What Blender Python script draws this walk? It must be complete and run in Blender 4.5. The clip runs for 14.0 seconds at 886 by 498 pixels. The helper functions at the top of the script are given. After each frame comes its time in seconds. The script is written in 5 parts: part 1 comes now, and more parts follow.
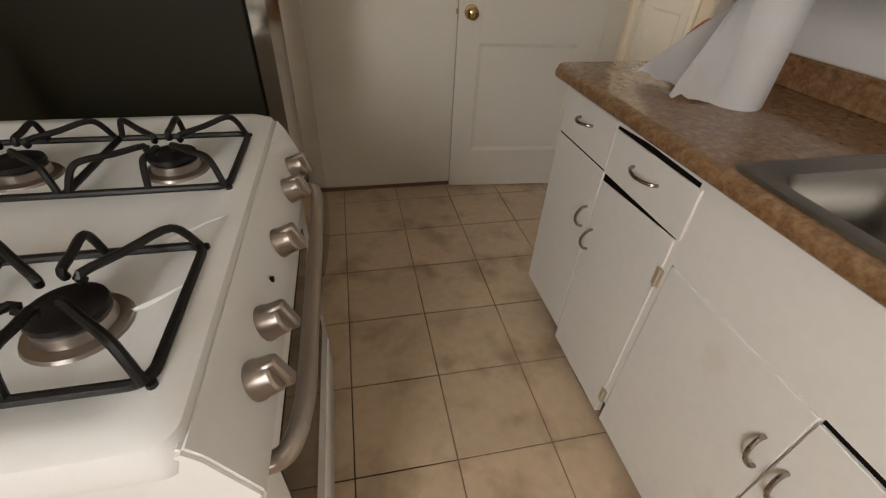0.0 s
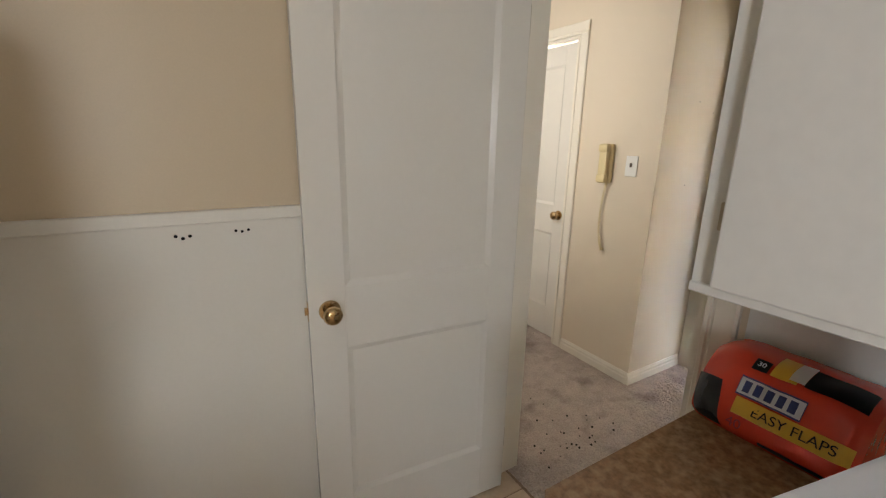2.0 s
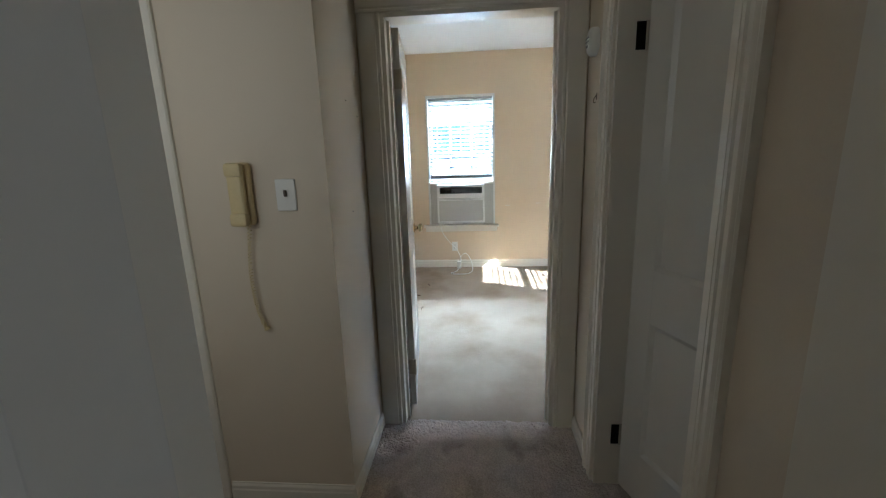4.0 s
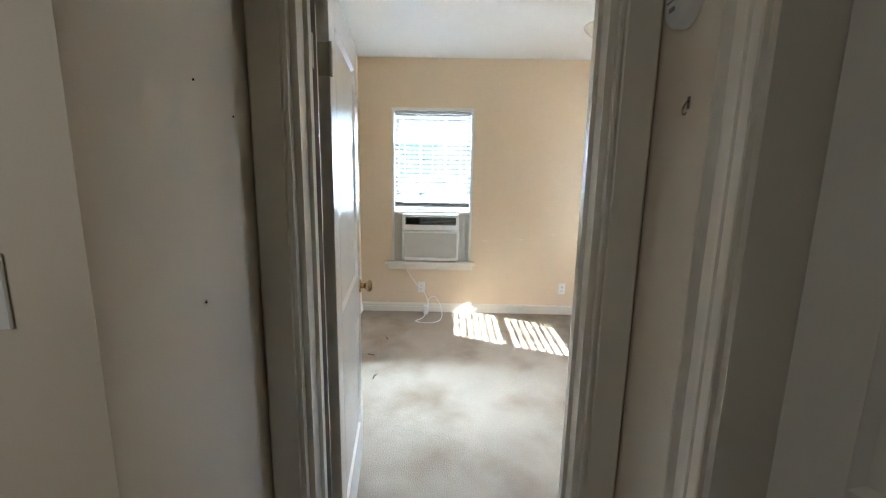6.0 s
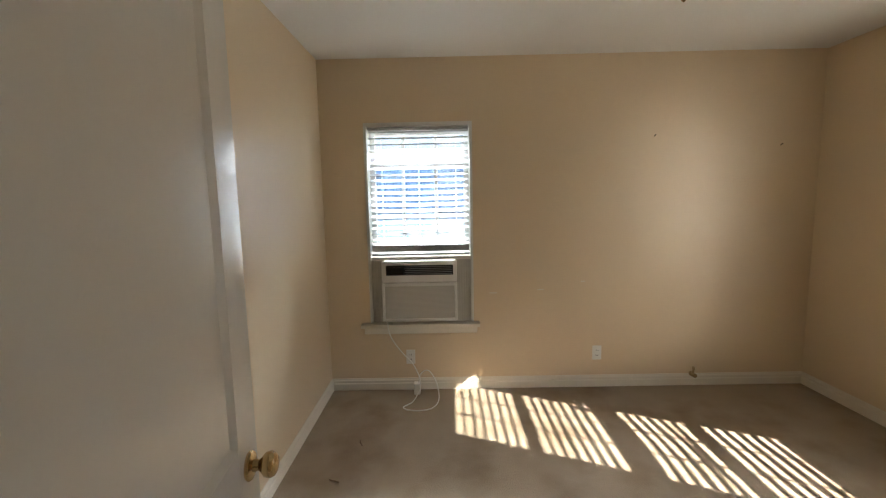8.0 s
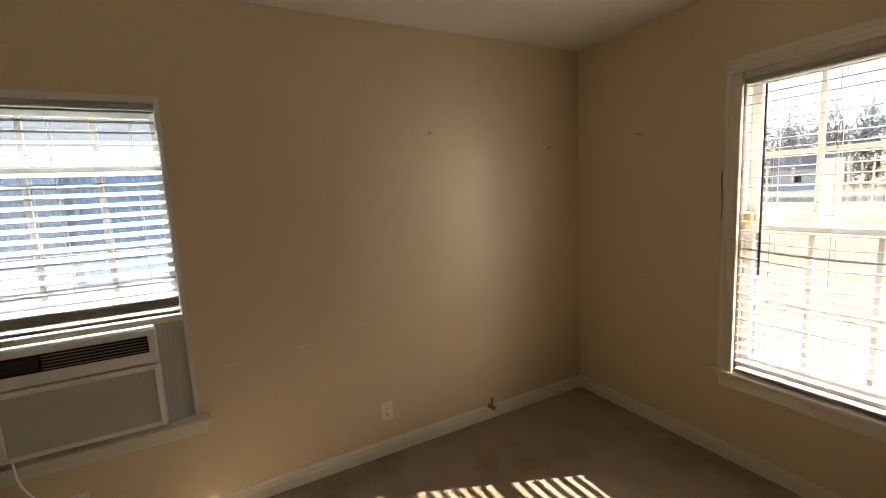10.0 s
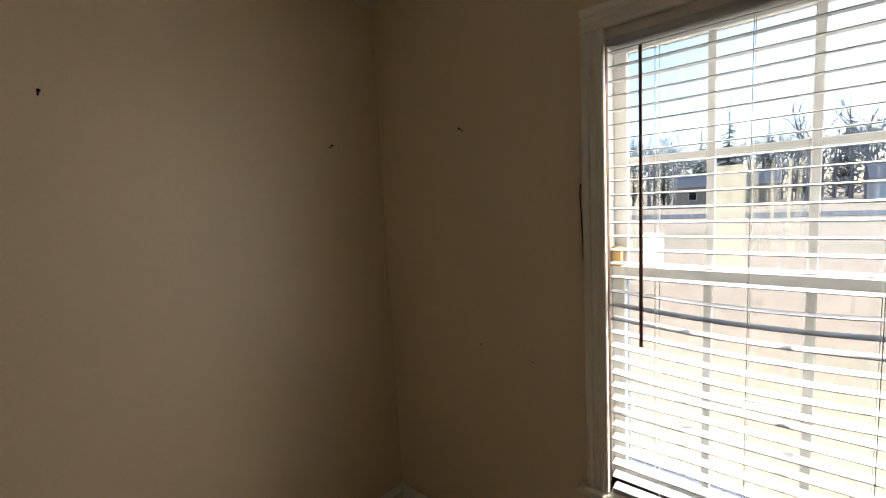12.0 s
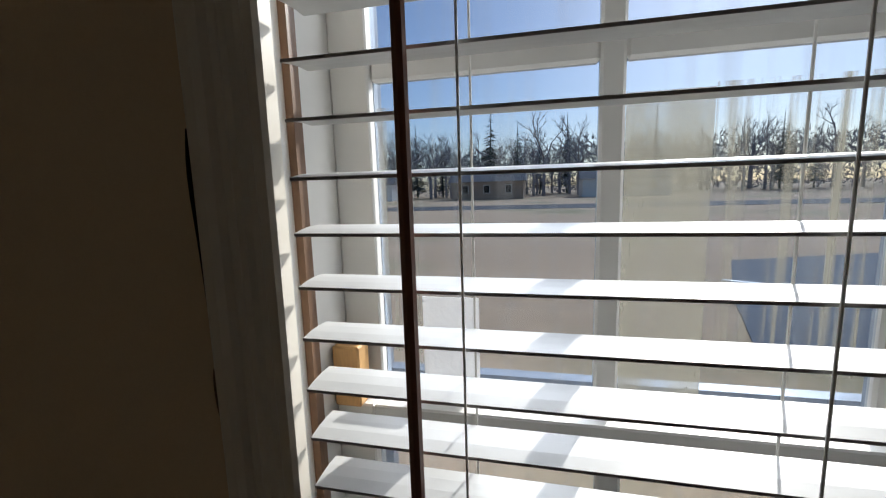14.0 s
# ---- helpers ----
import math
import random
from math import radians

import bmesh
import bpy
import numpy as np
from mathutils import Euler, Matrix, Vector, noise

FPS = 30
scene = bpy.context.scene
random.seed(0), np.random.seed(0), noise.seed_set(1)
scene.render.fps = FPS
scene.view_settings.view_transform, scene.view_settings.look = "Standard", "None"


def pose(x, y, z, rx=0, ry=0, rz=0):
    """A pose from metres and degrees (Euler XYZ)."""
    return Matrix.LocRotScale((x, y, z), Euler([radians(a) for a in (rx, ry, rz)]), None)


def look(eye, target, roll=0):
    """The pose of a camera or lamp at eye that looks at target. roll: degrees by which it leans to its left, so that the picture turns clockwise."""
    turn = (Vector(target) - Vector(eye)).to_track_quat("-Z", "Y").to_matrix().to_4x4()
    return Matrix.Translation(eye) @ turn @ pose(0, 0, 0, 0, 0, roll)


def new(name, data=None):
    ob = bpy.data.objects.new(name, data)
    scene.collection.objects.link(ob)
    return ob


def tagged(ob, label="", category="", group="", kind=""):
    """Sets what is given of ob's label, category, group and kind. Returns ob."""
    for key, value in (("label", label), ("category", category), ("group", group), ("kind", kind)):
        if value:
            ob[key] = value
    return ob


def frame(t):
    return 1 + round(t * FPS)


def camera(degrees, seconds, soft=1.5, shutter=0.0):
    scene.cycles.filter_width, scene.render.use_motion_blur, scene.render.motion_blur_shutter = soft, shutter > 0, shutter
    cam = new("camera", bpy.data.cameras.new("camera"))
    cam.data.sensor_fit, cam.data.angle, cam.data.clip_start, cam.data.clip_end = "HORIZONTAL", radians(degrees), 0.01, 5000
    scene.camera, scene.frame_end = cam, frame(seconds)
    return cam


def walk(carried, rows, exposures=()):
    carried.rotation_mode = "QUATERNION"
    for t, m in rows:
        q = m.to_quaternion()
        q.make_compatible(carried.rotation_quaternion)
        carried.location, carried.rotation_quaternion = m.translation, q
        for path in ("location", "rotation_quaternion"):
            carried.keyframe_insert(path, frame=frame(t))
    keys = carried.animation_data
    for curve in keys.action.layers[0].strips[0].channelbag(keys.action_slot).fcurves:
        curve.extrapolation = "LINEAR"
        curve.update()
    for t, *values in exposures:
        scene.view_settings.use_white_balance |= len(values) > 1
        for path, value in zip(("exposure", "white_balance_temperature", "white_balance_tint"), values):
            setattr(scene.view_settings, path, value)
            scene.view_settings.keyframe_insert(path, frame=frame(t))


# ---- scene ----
cam = camera(92.8, 14.0, soft=1.2)
PATH = [
    (0, (0.679, 0.842, 1.24), (1.046, 2.387, 0.024), 3.0),
    (0.5, (0.748, 1.063, 1.267), (1.227, 2.682, 0.195), 2.1),
    (1, (0.884, 1.32, 1.324), (1.293, 3.053, 0.414), 0.4),
    (1.5, (0.91, 1.567, 1.389), (1.503, 3.379, 0.787), 1.3),
    (2, (0.952, 1.819, 1.43), (1.947, 3.479, 0.925), 1.1),
    (2.5, (1.075, 2.084, 1.428), (2.378, 3.532, 0.974), -0.8),
    (3, (1.196, 2.369, 1.404), (2.878, 3.345, 0.937), 0.0),
    (3.2, (1.275, 2.465, 1.407), (3.078, 3.186, 0.926), -0.2),
    (5.3, (2.221, 2.732, 1.471), (4.177, 2.702, 1.057), -3.0),
    (5.5, (2.313, 2.706, 1.477), (4.272, 2.741, 1.076), -3.2),
    (6, (2.527, 2.688, 1.481), (4.494, 2.713, 1.121), 1.0),
    (6.5, (2.8, 2.75, 1.498), (4.772, 2.793, 1.166), 0.8),
    (7, (3.056, 2.758, 1.495), (5.039, 2.837, 1.246), -1.2),
    (7.2, (3.178, 2.737, 1.497), (5.162, 2.859, 1.276), -1.4),
    (9.3, (4.223, 2.488, 1.58), (6.12, 1.912, 1.318), -0.6),
    (9.5, (4.319, 2.432, 1.59), (6.171, 1.726, 1.327), -0.8),
    (10, (4.512, 2.275, 1.601), (6.265, 1.349, 1.336), -3.0),
    (10.5, (4.685, 2.05, 1.597), (6.439, 1.122, 1.346), -3.6),
    (11, (4.885, 1.827, 1.579), (6.504, 0.675, 1.354), -1.2),
    (11.5, (5.111, 1.585, 1.597), (6.548, 0.211, 1.372), -1.9),
    (12, (5.232, 1.277, 1.592), (6.541, -0.221, 1.385), -3.0),
    (12.5, (5.358, 0.962, 1.556), (6.451, -0.703, 1.367), -2.1),
    (13, (5.487, 0.667, 1.57), (6.202, -1.192, 1.392), -0.5),
    (13.5, (5.522, 0.378, 1.583), (6.053, -1.534, 1.334), -0.9),
    (14, (5.536, 0.157, 1.583), (6.0, -1.767, 1.293), -1.8),
]
EXPOSURES = [(0.0, 5.65, 6500, 10), (1.0, 6.4, 6250, 12), (1.5, 6.1, 6200, 12), (2.0, 6.0, 6050, 9), (2.5, 5.7, 5650, 6), (3.0, 5.0, 5300, 4), (5.3, 4.1, 5250, 3), (6.0, 4.45, 5450, 5), (6.5, 4.3, 5800, 6),
             (7.2, 3.7, 6100, 7), (9.5, 2.6, 8200, 12), (10.5, 2.4, 8200, 12), (11.5, 2.15, 7150, 10), (12.5, 1.7, 6450, 9), (13.0, 1.35, 6300, 9), (13.5, 0.8, 6200, 9), (14.0, 0.3, 6150, 9)]
walk(cam, [(t, look(eye, target, roll)) for t, eye, target, roll in PATH], EXPOSURES)


# ---- world, sun, light ----
world = bpy.data.worlds.new("world")
scene.world = world
world.use_nodes = True
wn = world.node_tree.nodes
sky = wn.new("ShaderNodeTexSky")
sky.sky_type = "NISHITA"
sky.sun_disc = False
SUN_WAY = Vector((0.43, 1.0, -0.70)).normalized()      # the way the sunlight travels
sky.sun_elevation = radians(33.6)
sky.sun_rotation = radians(180 + 22.8)
world.node_tree.links.new(sky.outputs[0], wn["Background"].inputs[0])
wn["Background"].inputs[1].default_value = 0.15
sun = new("sun", bpy.data.lights.new("sun", "SUN"))
sun.data.energy, sun.data.angle, sun.data.color = 4.8, radians(0.5), (1.0, 0.95, 0.87)
sun.matrix_world = Matrix.Translation((4, -8, 9)) @ SUN_WAY.to_track_quat("-Z", "Y").to_matrix().to_4x4()


def area(name, eye, target, w, h, power, colour):
    lamp = new(name, bpy.data.lights.new(name, "AREA"))
    lamp.data.shape, lamp.data.size, lamp.data.size_y = "RECTANGLE", w, h
    lamp.data.energy, lamp.data.color = power, colour
    lamp.matrix_world = look(eye, target)
    return lamp


# fill lamp added at an assumed kitchen window, unseen behind the walk's start
area("kitchen_fill_lamp", (-0.30, -0.28, 1.60), (1.9, 0.9, 1.35), 0.95, 0.9, 1.0, (1.0, 0.97, 0.94))
# added lamps out of view boost the sky light through both bedroom windows
area("south_sky_fill", (5.2, -3.0, 3.8), (5.3, -0.2, 1.35), 2.6, 1.0, 150, (0.97, 0.98, 1.0))
# extra lamp off to the side, brightens the east bedroom wall
area("west_sky_fill", (2.8, -1.45, 1.9), (5.3, -0.2, 1.35), 2.0, 2.4, 46, (1.0, 0.98, 0.95))
area("east_sky_fill", (9.4, 2.9, 3.9), (6.95, 2.87, 1.6), 2.2, 1.0, 340, (0.76, 0.88, 1.0))
# fill lamp added in a made-up opening at the north end of the hall
area("hall_fill_lamp", (2.09, 3.9, 1.5), (3.0, 4.0, 1.35), 1.0, 1.8, 0.23, (1.0, 0.92, 0.80))

# ---- materials ----
MATS = {}


def mat(name, col, rough=0.5, metal=0.0, var=0.06, scale=3.0, fine=90.0, bump=0.05, dist=0.002, stain=None, stain_scale=2.0,
        stain_at=(0.55, 0.75), rand=0.0, spec=0.5, stretch=(1, 1, 1), world_space=True):
    if name in MATS:
        return MATS[name]
    m = bpy.data.materials.new(name)
    m.use_nodes = True
    n, l = m.node_tree.nodes, m.node_tree.links
    b = n["Principled BSDF"]
    b.inputs["Roughness"].default_value, b.inputs["Metallic"].default_value = rough, metal
    b.inputs["Specular IOR Level"].default_value = spec
    if world_space:
        co = n.new("ShaderNodeNewGeometry").outputs["Position"]
    else:
        co = n.new("ShaderNodeTexCoord").outputs["Object"]
    mp = n.new("ShaderNodeMapping")
    mp.inputs["Scale"].default_value = stretch
    l.new(co, mp.inputs["Vector"])

    def tex(sc, detail=4):
        t = n.new("ShaderNodeTexNoise")
        t.inputs["Scale"].default_value, t.inputs["Detail"].default_value = sc, detail
        l.new(mp.outputs[0], t.inputs["Vector"])
        return t.outputs["Fac"]

    def mix(fac, a, c):
        x = n.new("ShaderNodeMix")
        x.data_type = "RGBA"
        for sock, v in ((x.inputs[0], fac), (x.inputs[6], a), (x.inputs[7], c)):
            if isinstance(v, (tuple, float, int)):
                sock.default_value = v
            else:
                l.new(v, sock)
        return x.outputs[2]

    def ramp(fac, p0, p1):
        r = n.new("ShaderNodeMapRange")
        r.inputs[1].default_value, r.inputs[2].default_value = p0, p1
        l.new(fac, r.inputs[0])
        return r.outputs[0]
    lo = tuple(max(0, c * (1 - var)) for c in col) + (1,)
    hi = tuple(min(1, c * (1 + var)) for c in col) + (1,)
    big, small = tex(scale), tex(fine, 2)
    c = mix(ramp(big, 0.15, 0.85), lo, hi)
    c2 = mix(ramp(small, 0.25, 0.75), tuple(x * (1 - var) for x in col) + (1,), tuple(min(1, x * (1 + var)) for x in col) + (1,))
    c = mix(0.5, c, c2)
    if stain:
        st = ramp(tex(stain_scale, 6), *stain_at)
        c = mix(st, c, tuple(stain) + (1,))
    if rand:
        oi = n.new("ShaderNodeObjectInfo")
        r = n.new("ShaderNodeMapRange")
        r.inputs[3].default_value, r.inputs[4].default_value = 1 - rand, 1 + rand
        l.new(oi.outputs["Random"], r.inputs[0])
        h = n.new("ShaderNodeHueSaturation")
        l.new(r.outputs[0], h.inputs["Value"])
        l.new(c, h.inputs["Color"])
        c = h.outputs[0]
    l.new(c, b.inputs["Base Color"])
    rr = n.new("ShaderNodeMapRange")
    rr.inputs[1].default_value, rr.inputs[2].default_value = 0.1, 0.9
    rr.inputs[3].default_value, rr.inputs[4].default_value = max(0.02, rough - 0.03), min(1, rough + 0.03)
    l.new(big, rr.inputs[0])
    l.new(rr.outputs[0], b.inputs["Roughness"])
    if bump:
        bu = n.new("ShaderNodeBump")
        bu.inputs["Strength"].default_value, bu.inputs["Distance"].default_value = bump, dist
        l.new(small, bu.inputs["Height"])
        l.new(bu.outputs[0], b.inputs["Normal"])
    MATS[name] = m
    return m


def glass_mat(name, tint=(1, 1, 1), dirt=0.03):
    m = bpy.data.materials.new(name)
    m.use_nodes = True
    n, l = m.node_tree.nodes, m.node_tree.links
    n.remove(n["Principled BSDF"])
    tr, gl, fr, mx = (n.new("ShaderNodeBsdfTransparent"), n.new("ShaderNodeBsdfGlossy"), n.new("ShaderNodeFresnel"), n.new("ShaderNodeMixShader"))
    tr.inputs[0].default_value = (*tint, 1)
    gl.inputs["Roughness"].default_value = 0.02
    fr.inputs["IOR"].default_value = 1.3
    l.new(fr.outputs[0], mx.inputs[0]), l.new(tr.outputs[0], mx.inputs[1]), l.new(gl.outputs[0], mx.inputs[2])
    # dried streaks and dust
    df, m2 = n.new("ShaderNodeBsdfDiffuse"), n.new("ShaderNodeMixShader")
    df.inputs[0].default_value = (0.75, 0.74, 0.7, 1)
    ge, mp, tx, ra = n.new("ShaderNodeNewGeometry"), n.new("ShaderNodeMapping"), n.new("ShaderNodeTexNoise"), n.new("ShaderNodeMapRange")
    mp.inputs["Scale"].default_value = (60, 60, 4)
    tx.inputs["Scale"].default_value, tx.inputs["Detail"].default_value = 1.0, 5
    ra.inputs[1].default_value, ra.inputs[2].default_value, ra.inputs[4].default_value = 0.5, 0.8, dirt * 6
    l.new(ge.outputs["Position"], mp.inputs[0]), l.new(mp.outputs[0], tx.inputs[0]), l.new(tx.outputs[0], ra.inputs[0])
    l.new(ra.outputs[0], m2.inputs[0]), l.new(mx.outputs[0], m2.inputs[1]), l.new(df.outputs[0], m2.inputs[2])
    l.new(m2.outputs[0], n["Material Output"].inputs[0])
    return m


BEIGE = mat("wall_paint_beige", (0.72, 0.58, 0.405), 0.42, var=0.035, scale=1.2, fine=220, bump=0.12, dist=0.001)
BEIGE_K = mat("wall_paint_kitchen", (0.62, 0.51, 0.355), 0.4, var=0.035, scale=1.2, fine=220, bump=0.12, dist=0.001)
BEIGE_H = mat("wall_paint_hall", (0.70, 0.61, 0.485), 0.5, var=0.03, scale=1.5, fine=220, bump=0.12, dist=0.001, stain=(0.57, 0.48, 0.37), stain_scale=1.3, stain_at=(0.6, 0.9))
CEIL = mat("ceiling_paint", (0.80, 0.79, 0.76), 0.8, var=0.03, scale=2, fine=150, bump=0.2, dist=0.002)
TRIM = mat("trim_paint", (0.78, 0.73, 0.635), 0.34, var=0.012, scale=5, fine=40, bump=0.0)
SASHP = mat("sash_paint", (0.74, 0.73, 0.70), 0.38, var=0.03, scale=6, fine=50, bump=0.04, dist=0.001)
WHITE = mat("cabinet_paint", (0.80, 0.785, 0.75), 0.33, var=0.04, scale=4, fine=40, bump=0.08, dist=0.001, stain=(0.66, 0.58, 0.46), stain_scale=6, stain_at=(0.68, 0.95))
DOORP = mat("door_paint", (0.76, 0.73, 0.67), 0.2, var=0.015, scale=3, fine=50, bump=0.06, dist=0.001)
PANELP = mat("wainscot_paint", (0.76, 0.73, 0.66), 0.35, var=0.02, scale=3, fine=120, bump=0.08, dist=0.001)
WOOD = mat("worn_wood", (0.15, 0.08, 0.042), 0.5, var=0.25, scale=8, fine=60, bump=0.2, stretch=(1, 6, 1))
PINE = mat("pine_block", (0.62, 0.36, 0.14), 0.6, var=0.18, scale=10, fine=60, stretch=(6, 1, 1))
WAND = mat("wand_wood", (0.16, 0.06, 0.035), 0.3, var=0.15, scale=20)
# near-black for nails, holes and crumbs; also paints shade in gaps and plinths
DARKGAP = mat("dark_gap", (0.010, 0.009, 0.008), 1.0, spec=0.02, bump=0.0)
BRASS = mat("brass", (0.58, 0.42, 0.22), 0.16, 1.0, var=0.08, scale=20)
CHROME = mat("chrome", (0.34, 0.30, 0.27), 0.25, 1.0, var=0.08, scale=30)
STEEL = mat("brushed_steel", (0.50, 0.455, 0.39), 0.11, 1.0, var=0.05, scale=2, fine=40, bump=0.02, stretch=(1, 1, 30))
KNOBM = mat("knob_steel", (0.38, 0.335, 0.30), 0.36, 1.0, var=0.06, scale=30, stretch=(8, 1, 1))
SINKM = mat("sink_steel", (0.27, 0.255, 0.235), 0.3, 1.0, var=0.08, scale=12)
FRSIDE = mat("fridge_side", (0.019, 0.018, 0.010), 0.55, spec=0.2, var=0.08, scale=3, fine=300, bump=0.25, dist=0.001)
BLACK = mat("black_plastic", (0.006, 0.006, 0.007), 0.4, spec=0.18, var=0.1)
IRON = mat("cast_iron", (0.009, 0.008, 0.008), 0.42, spec=0.3, var=0.2, fine=300, bump=0.2)
ENAMEL = mat("white_enamel", (0.78, 0.78, 0.77), 0.14, var=0.02, scale=3, bump=0.0)
PLASTIC = mat("white_plastic", (0.80, 0.79, 0.75), 0.4, var=0.02)
IVORY = mat("aged_plastic", (0.70, 0.58, 0.32), 0.4, var=0.06, scale=8)
GREY = mat("grey_plastic", (0.30, 0.30, 0.31), 0.35, var=0.05)
SILVER = mat("silver_plastic", (0.62, 0.63, 0.65), 0.3, 0.3, var=0.05)
PAPER = mat("paper_towel", (0.86, 0.86, 0.87), 0.95, var=0.02, fine=160, bump=0.35, dist=0.002)
_n, _l = PAPER.node_tree.nodes, PAPER.node_tree.links
_t, _m = _n.new("ShaderNodeBsdfTranslucent"), _n.new("ShaderNodeMixShader")
_t.inputs[0].default_value, _m.inputs[0].default_value = (0.9, 0.9, 0.9, 1), 0.35
_l.new(_n["Principled BSDF"].outputs[0], _m.inputs[1]), _l.new(_t.outputs[0], _m.inputs[2]), _l.new(_m.outputs[0], _n["Material Output"].inputs[0])
SLAT = mat("blind_slat", (0.44, 0.44, 0.43), 0.4, var=0.03, scale=3)
CORD = mat("cord", (0.72, 0.70, 0.66), 0.6, var=0.05)
# heavy tint dims the view out to balance it with the room
GLASS = glass_mat("window_glass", (0.55, 0.602, 0.675), 0.03)
LAMPG = mat("frosted_glass", (0.78, 0.70, 0.55), 0.25, var=0.1, scale=12)
RED = mat("red_film", (0.62, 0.05, 0.02), 0.22, var=0.12, scale=12, fine=30, bump=0.25, dist=0.004)
YELLOW = mat("yellow_print", (0.72, 0.42, 0.04), 0.3, var=0.06)
NAVY = mat("navy_print", (0.02, 0.03, 0.14), 0.3)
TILE = mat("floor_tile", (0.57, 0.435, 0.30), 0.36, var=0.14, scale=6, fine=28, bump=0.06, dist=0.001, stain=(0.25, 0.16, 0.09), stain_scale=5.5, stain_at=(0.50, 0.80), rand=0.05)
GROUT = mat("grout", (0.30, 0.21, 0.145), 0.9, var=0.3, scale=14, stain=(0.07, 0.04, 0.025), stain_scale=2.2, stain_at=(0.47, 0.60))
CARPET_H = mat("hall_carpet", (0.50, 0.42, 0.37), 1.0, var=0.42, scale=14, fine=130, bump=1.0, dist=0.012, stain=(0.17, 0.13, 0.11), stain_scale=5.0, stain_at=(0.56, 0.80), spec=0.05)
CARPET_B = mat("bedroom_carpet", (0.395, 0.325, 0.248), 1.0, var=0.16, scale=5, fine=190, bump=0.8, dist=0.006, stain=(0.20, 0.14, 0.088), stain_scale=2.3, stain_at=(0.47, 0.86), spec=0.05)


def soil_and_dim(m, x_pale, x_dark, colour, most):
    """Walked-in dirt in ragged blotches, thicker towards a doorway; also darkens over-lit carpet."""
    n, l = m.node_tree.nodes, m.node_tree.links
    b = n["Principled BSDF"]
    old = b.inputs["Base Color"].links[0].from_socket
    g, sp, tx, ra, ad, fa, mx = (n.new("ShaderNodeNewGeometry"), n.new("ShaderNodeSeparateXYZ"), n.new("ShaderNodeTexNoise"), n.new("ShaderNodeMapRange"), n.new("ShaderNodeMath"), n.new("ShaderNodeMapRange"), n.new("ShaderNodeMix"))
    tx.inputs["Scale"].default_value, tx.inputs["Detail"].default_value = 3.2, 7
    ra.inputs[1].default_value, ra.inputs[2].default_value = x_pale, x_dark
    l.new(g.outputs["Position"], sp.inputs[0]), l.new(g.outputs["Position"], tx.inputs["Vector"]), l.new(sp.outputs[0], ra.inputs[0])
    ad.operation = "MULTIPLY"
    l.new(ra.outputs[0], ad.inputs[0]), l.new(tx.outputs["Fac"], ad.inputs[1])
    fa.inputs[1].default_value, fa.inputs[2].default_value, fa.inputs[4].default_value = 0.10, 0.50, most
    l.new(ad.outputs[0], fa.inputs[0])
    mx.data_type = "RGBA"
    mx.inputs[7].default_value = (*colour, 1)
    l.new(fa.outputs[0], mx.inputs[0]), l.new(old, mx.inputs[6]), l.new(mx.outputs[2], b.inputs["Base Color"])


# the gradient's colour also offsets too bright light on the floor by the door
soil_and_dim(CARPET_B, 5.2, 3.6, (0.22, 0.175, 0.13), 0.6)
COUNTER = mat("counter_laminate", (0.215, 0.118, 0.056), 0.15, var=0.5, scale=55, fine=140, bump=0.0, stain=(0.34, 0.215, 0.115), stain_scale=58, stain_at=(0.44, 0.76))
FIELD = mat("dry_field", (0.63, 0.43, 0.26), 1.0, var=0.25, scale=0.25, fine=3, bump=0.3, stain=(0.30, 0.28, 0.13), stain_scale=0.12, stain_at=(0.5, 0.7))
ROADM = mat("road", (0.07, 0.07, 0.075), 0.9, var=0.2, scale=0.5)
# tree and roof colours are lightened to carry the haze of distance
TREE = mat("bare_tree", (0.30, 0.285, 0.29), 1.0, var=0.35, scale=0.4, fine=2)
PINET = mat("pine_tree", (0.10, 0.13, 0.11), 1.0, var=0.35, scale=0.6, fine=3)
ROOF = mat("roof_shingle", (0.21, 0.20, 0.20), 0.9, var=0.2, scale=2)
SIDING = mat("siding", (0.50, 0.58, 0.66), 0.6, var=0.05, scale=1)
SIDINGW = mat("siding_white", (0.75, 0.74, 0.70), 0.6, var=0.05, scale=1)
BRICKM = mat("exterior_brick", (0.40, 0.30, 0.22), 0.85, var=0.15, scale=10)


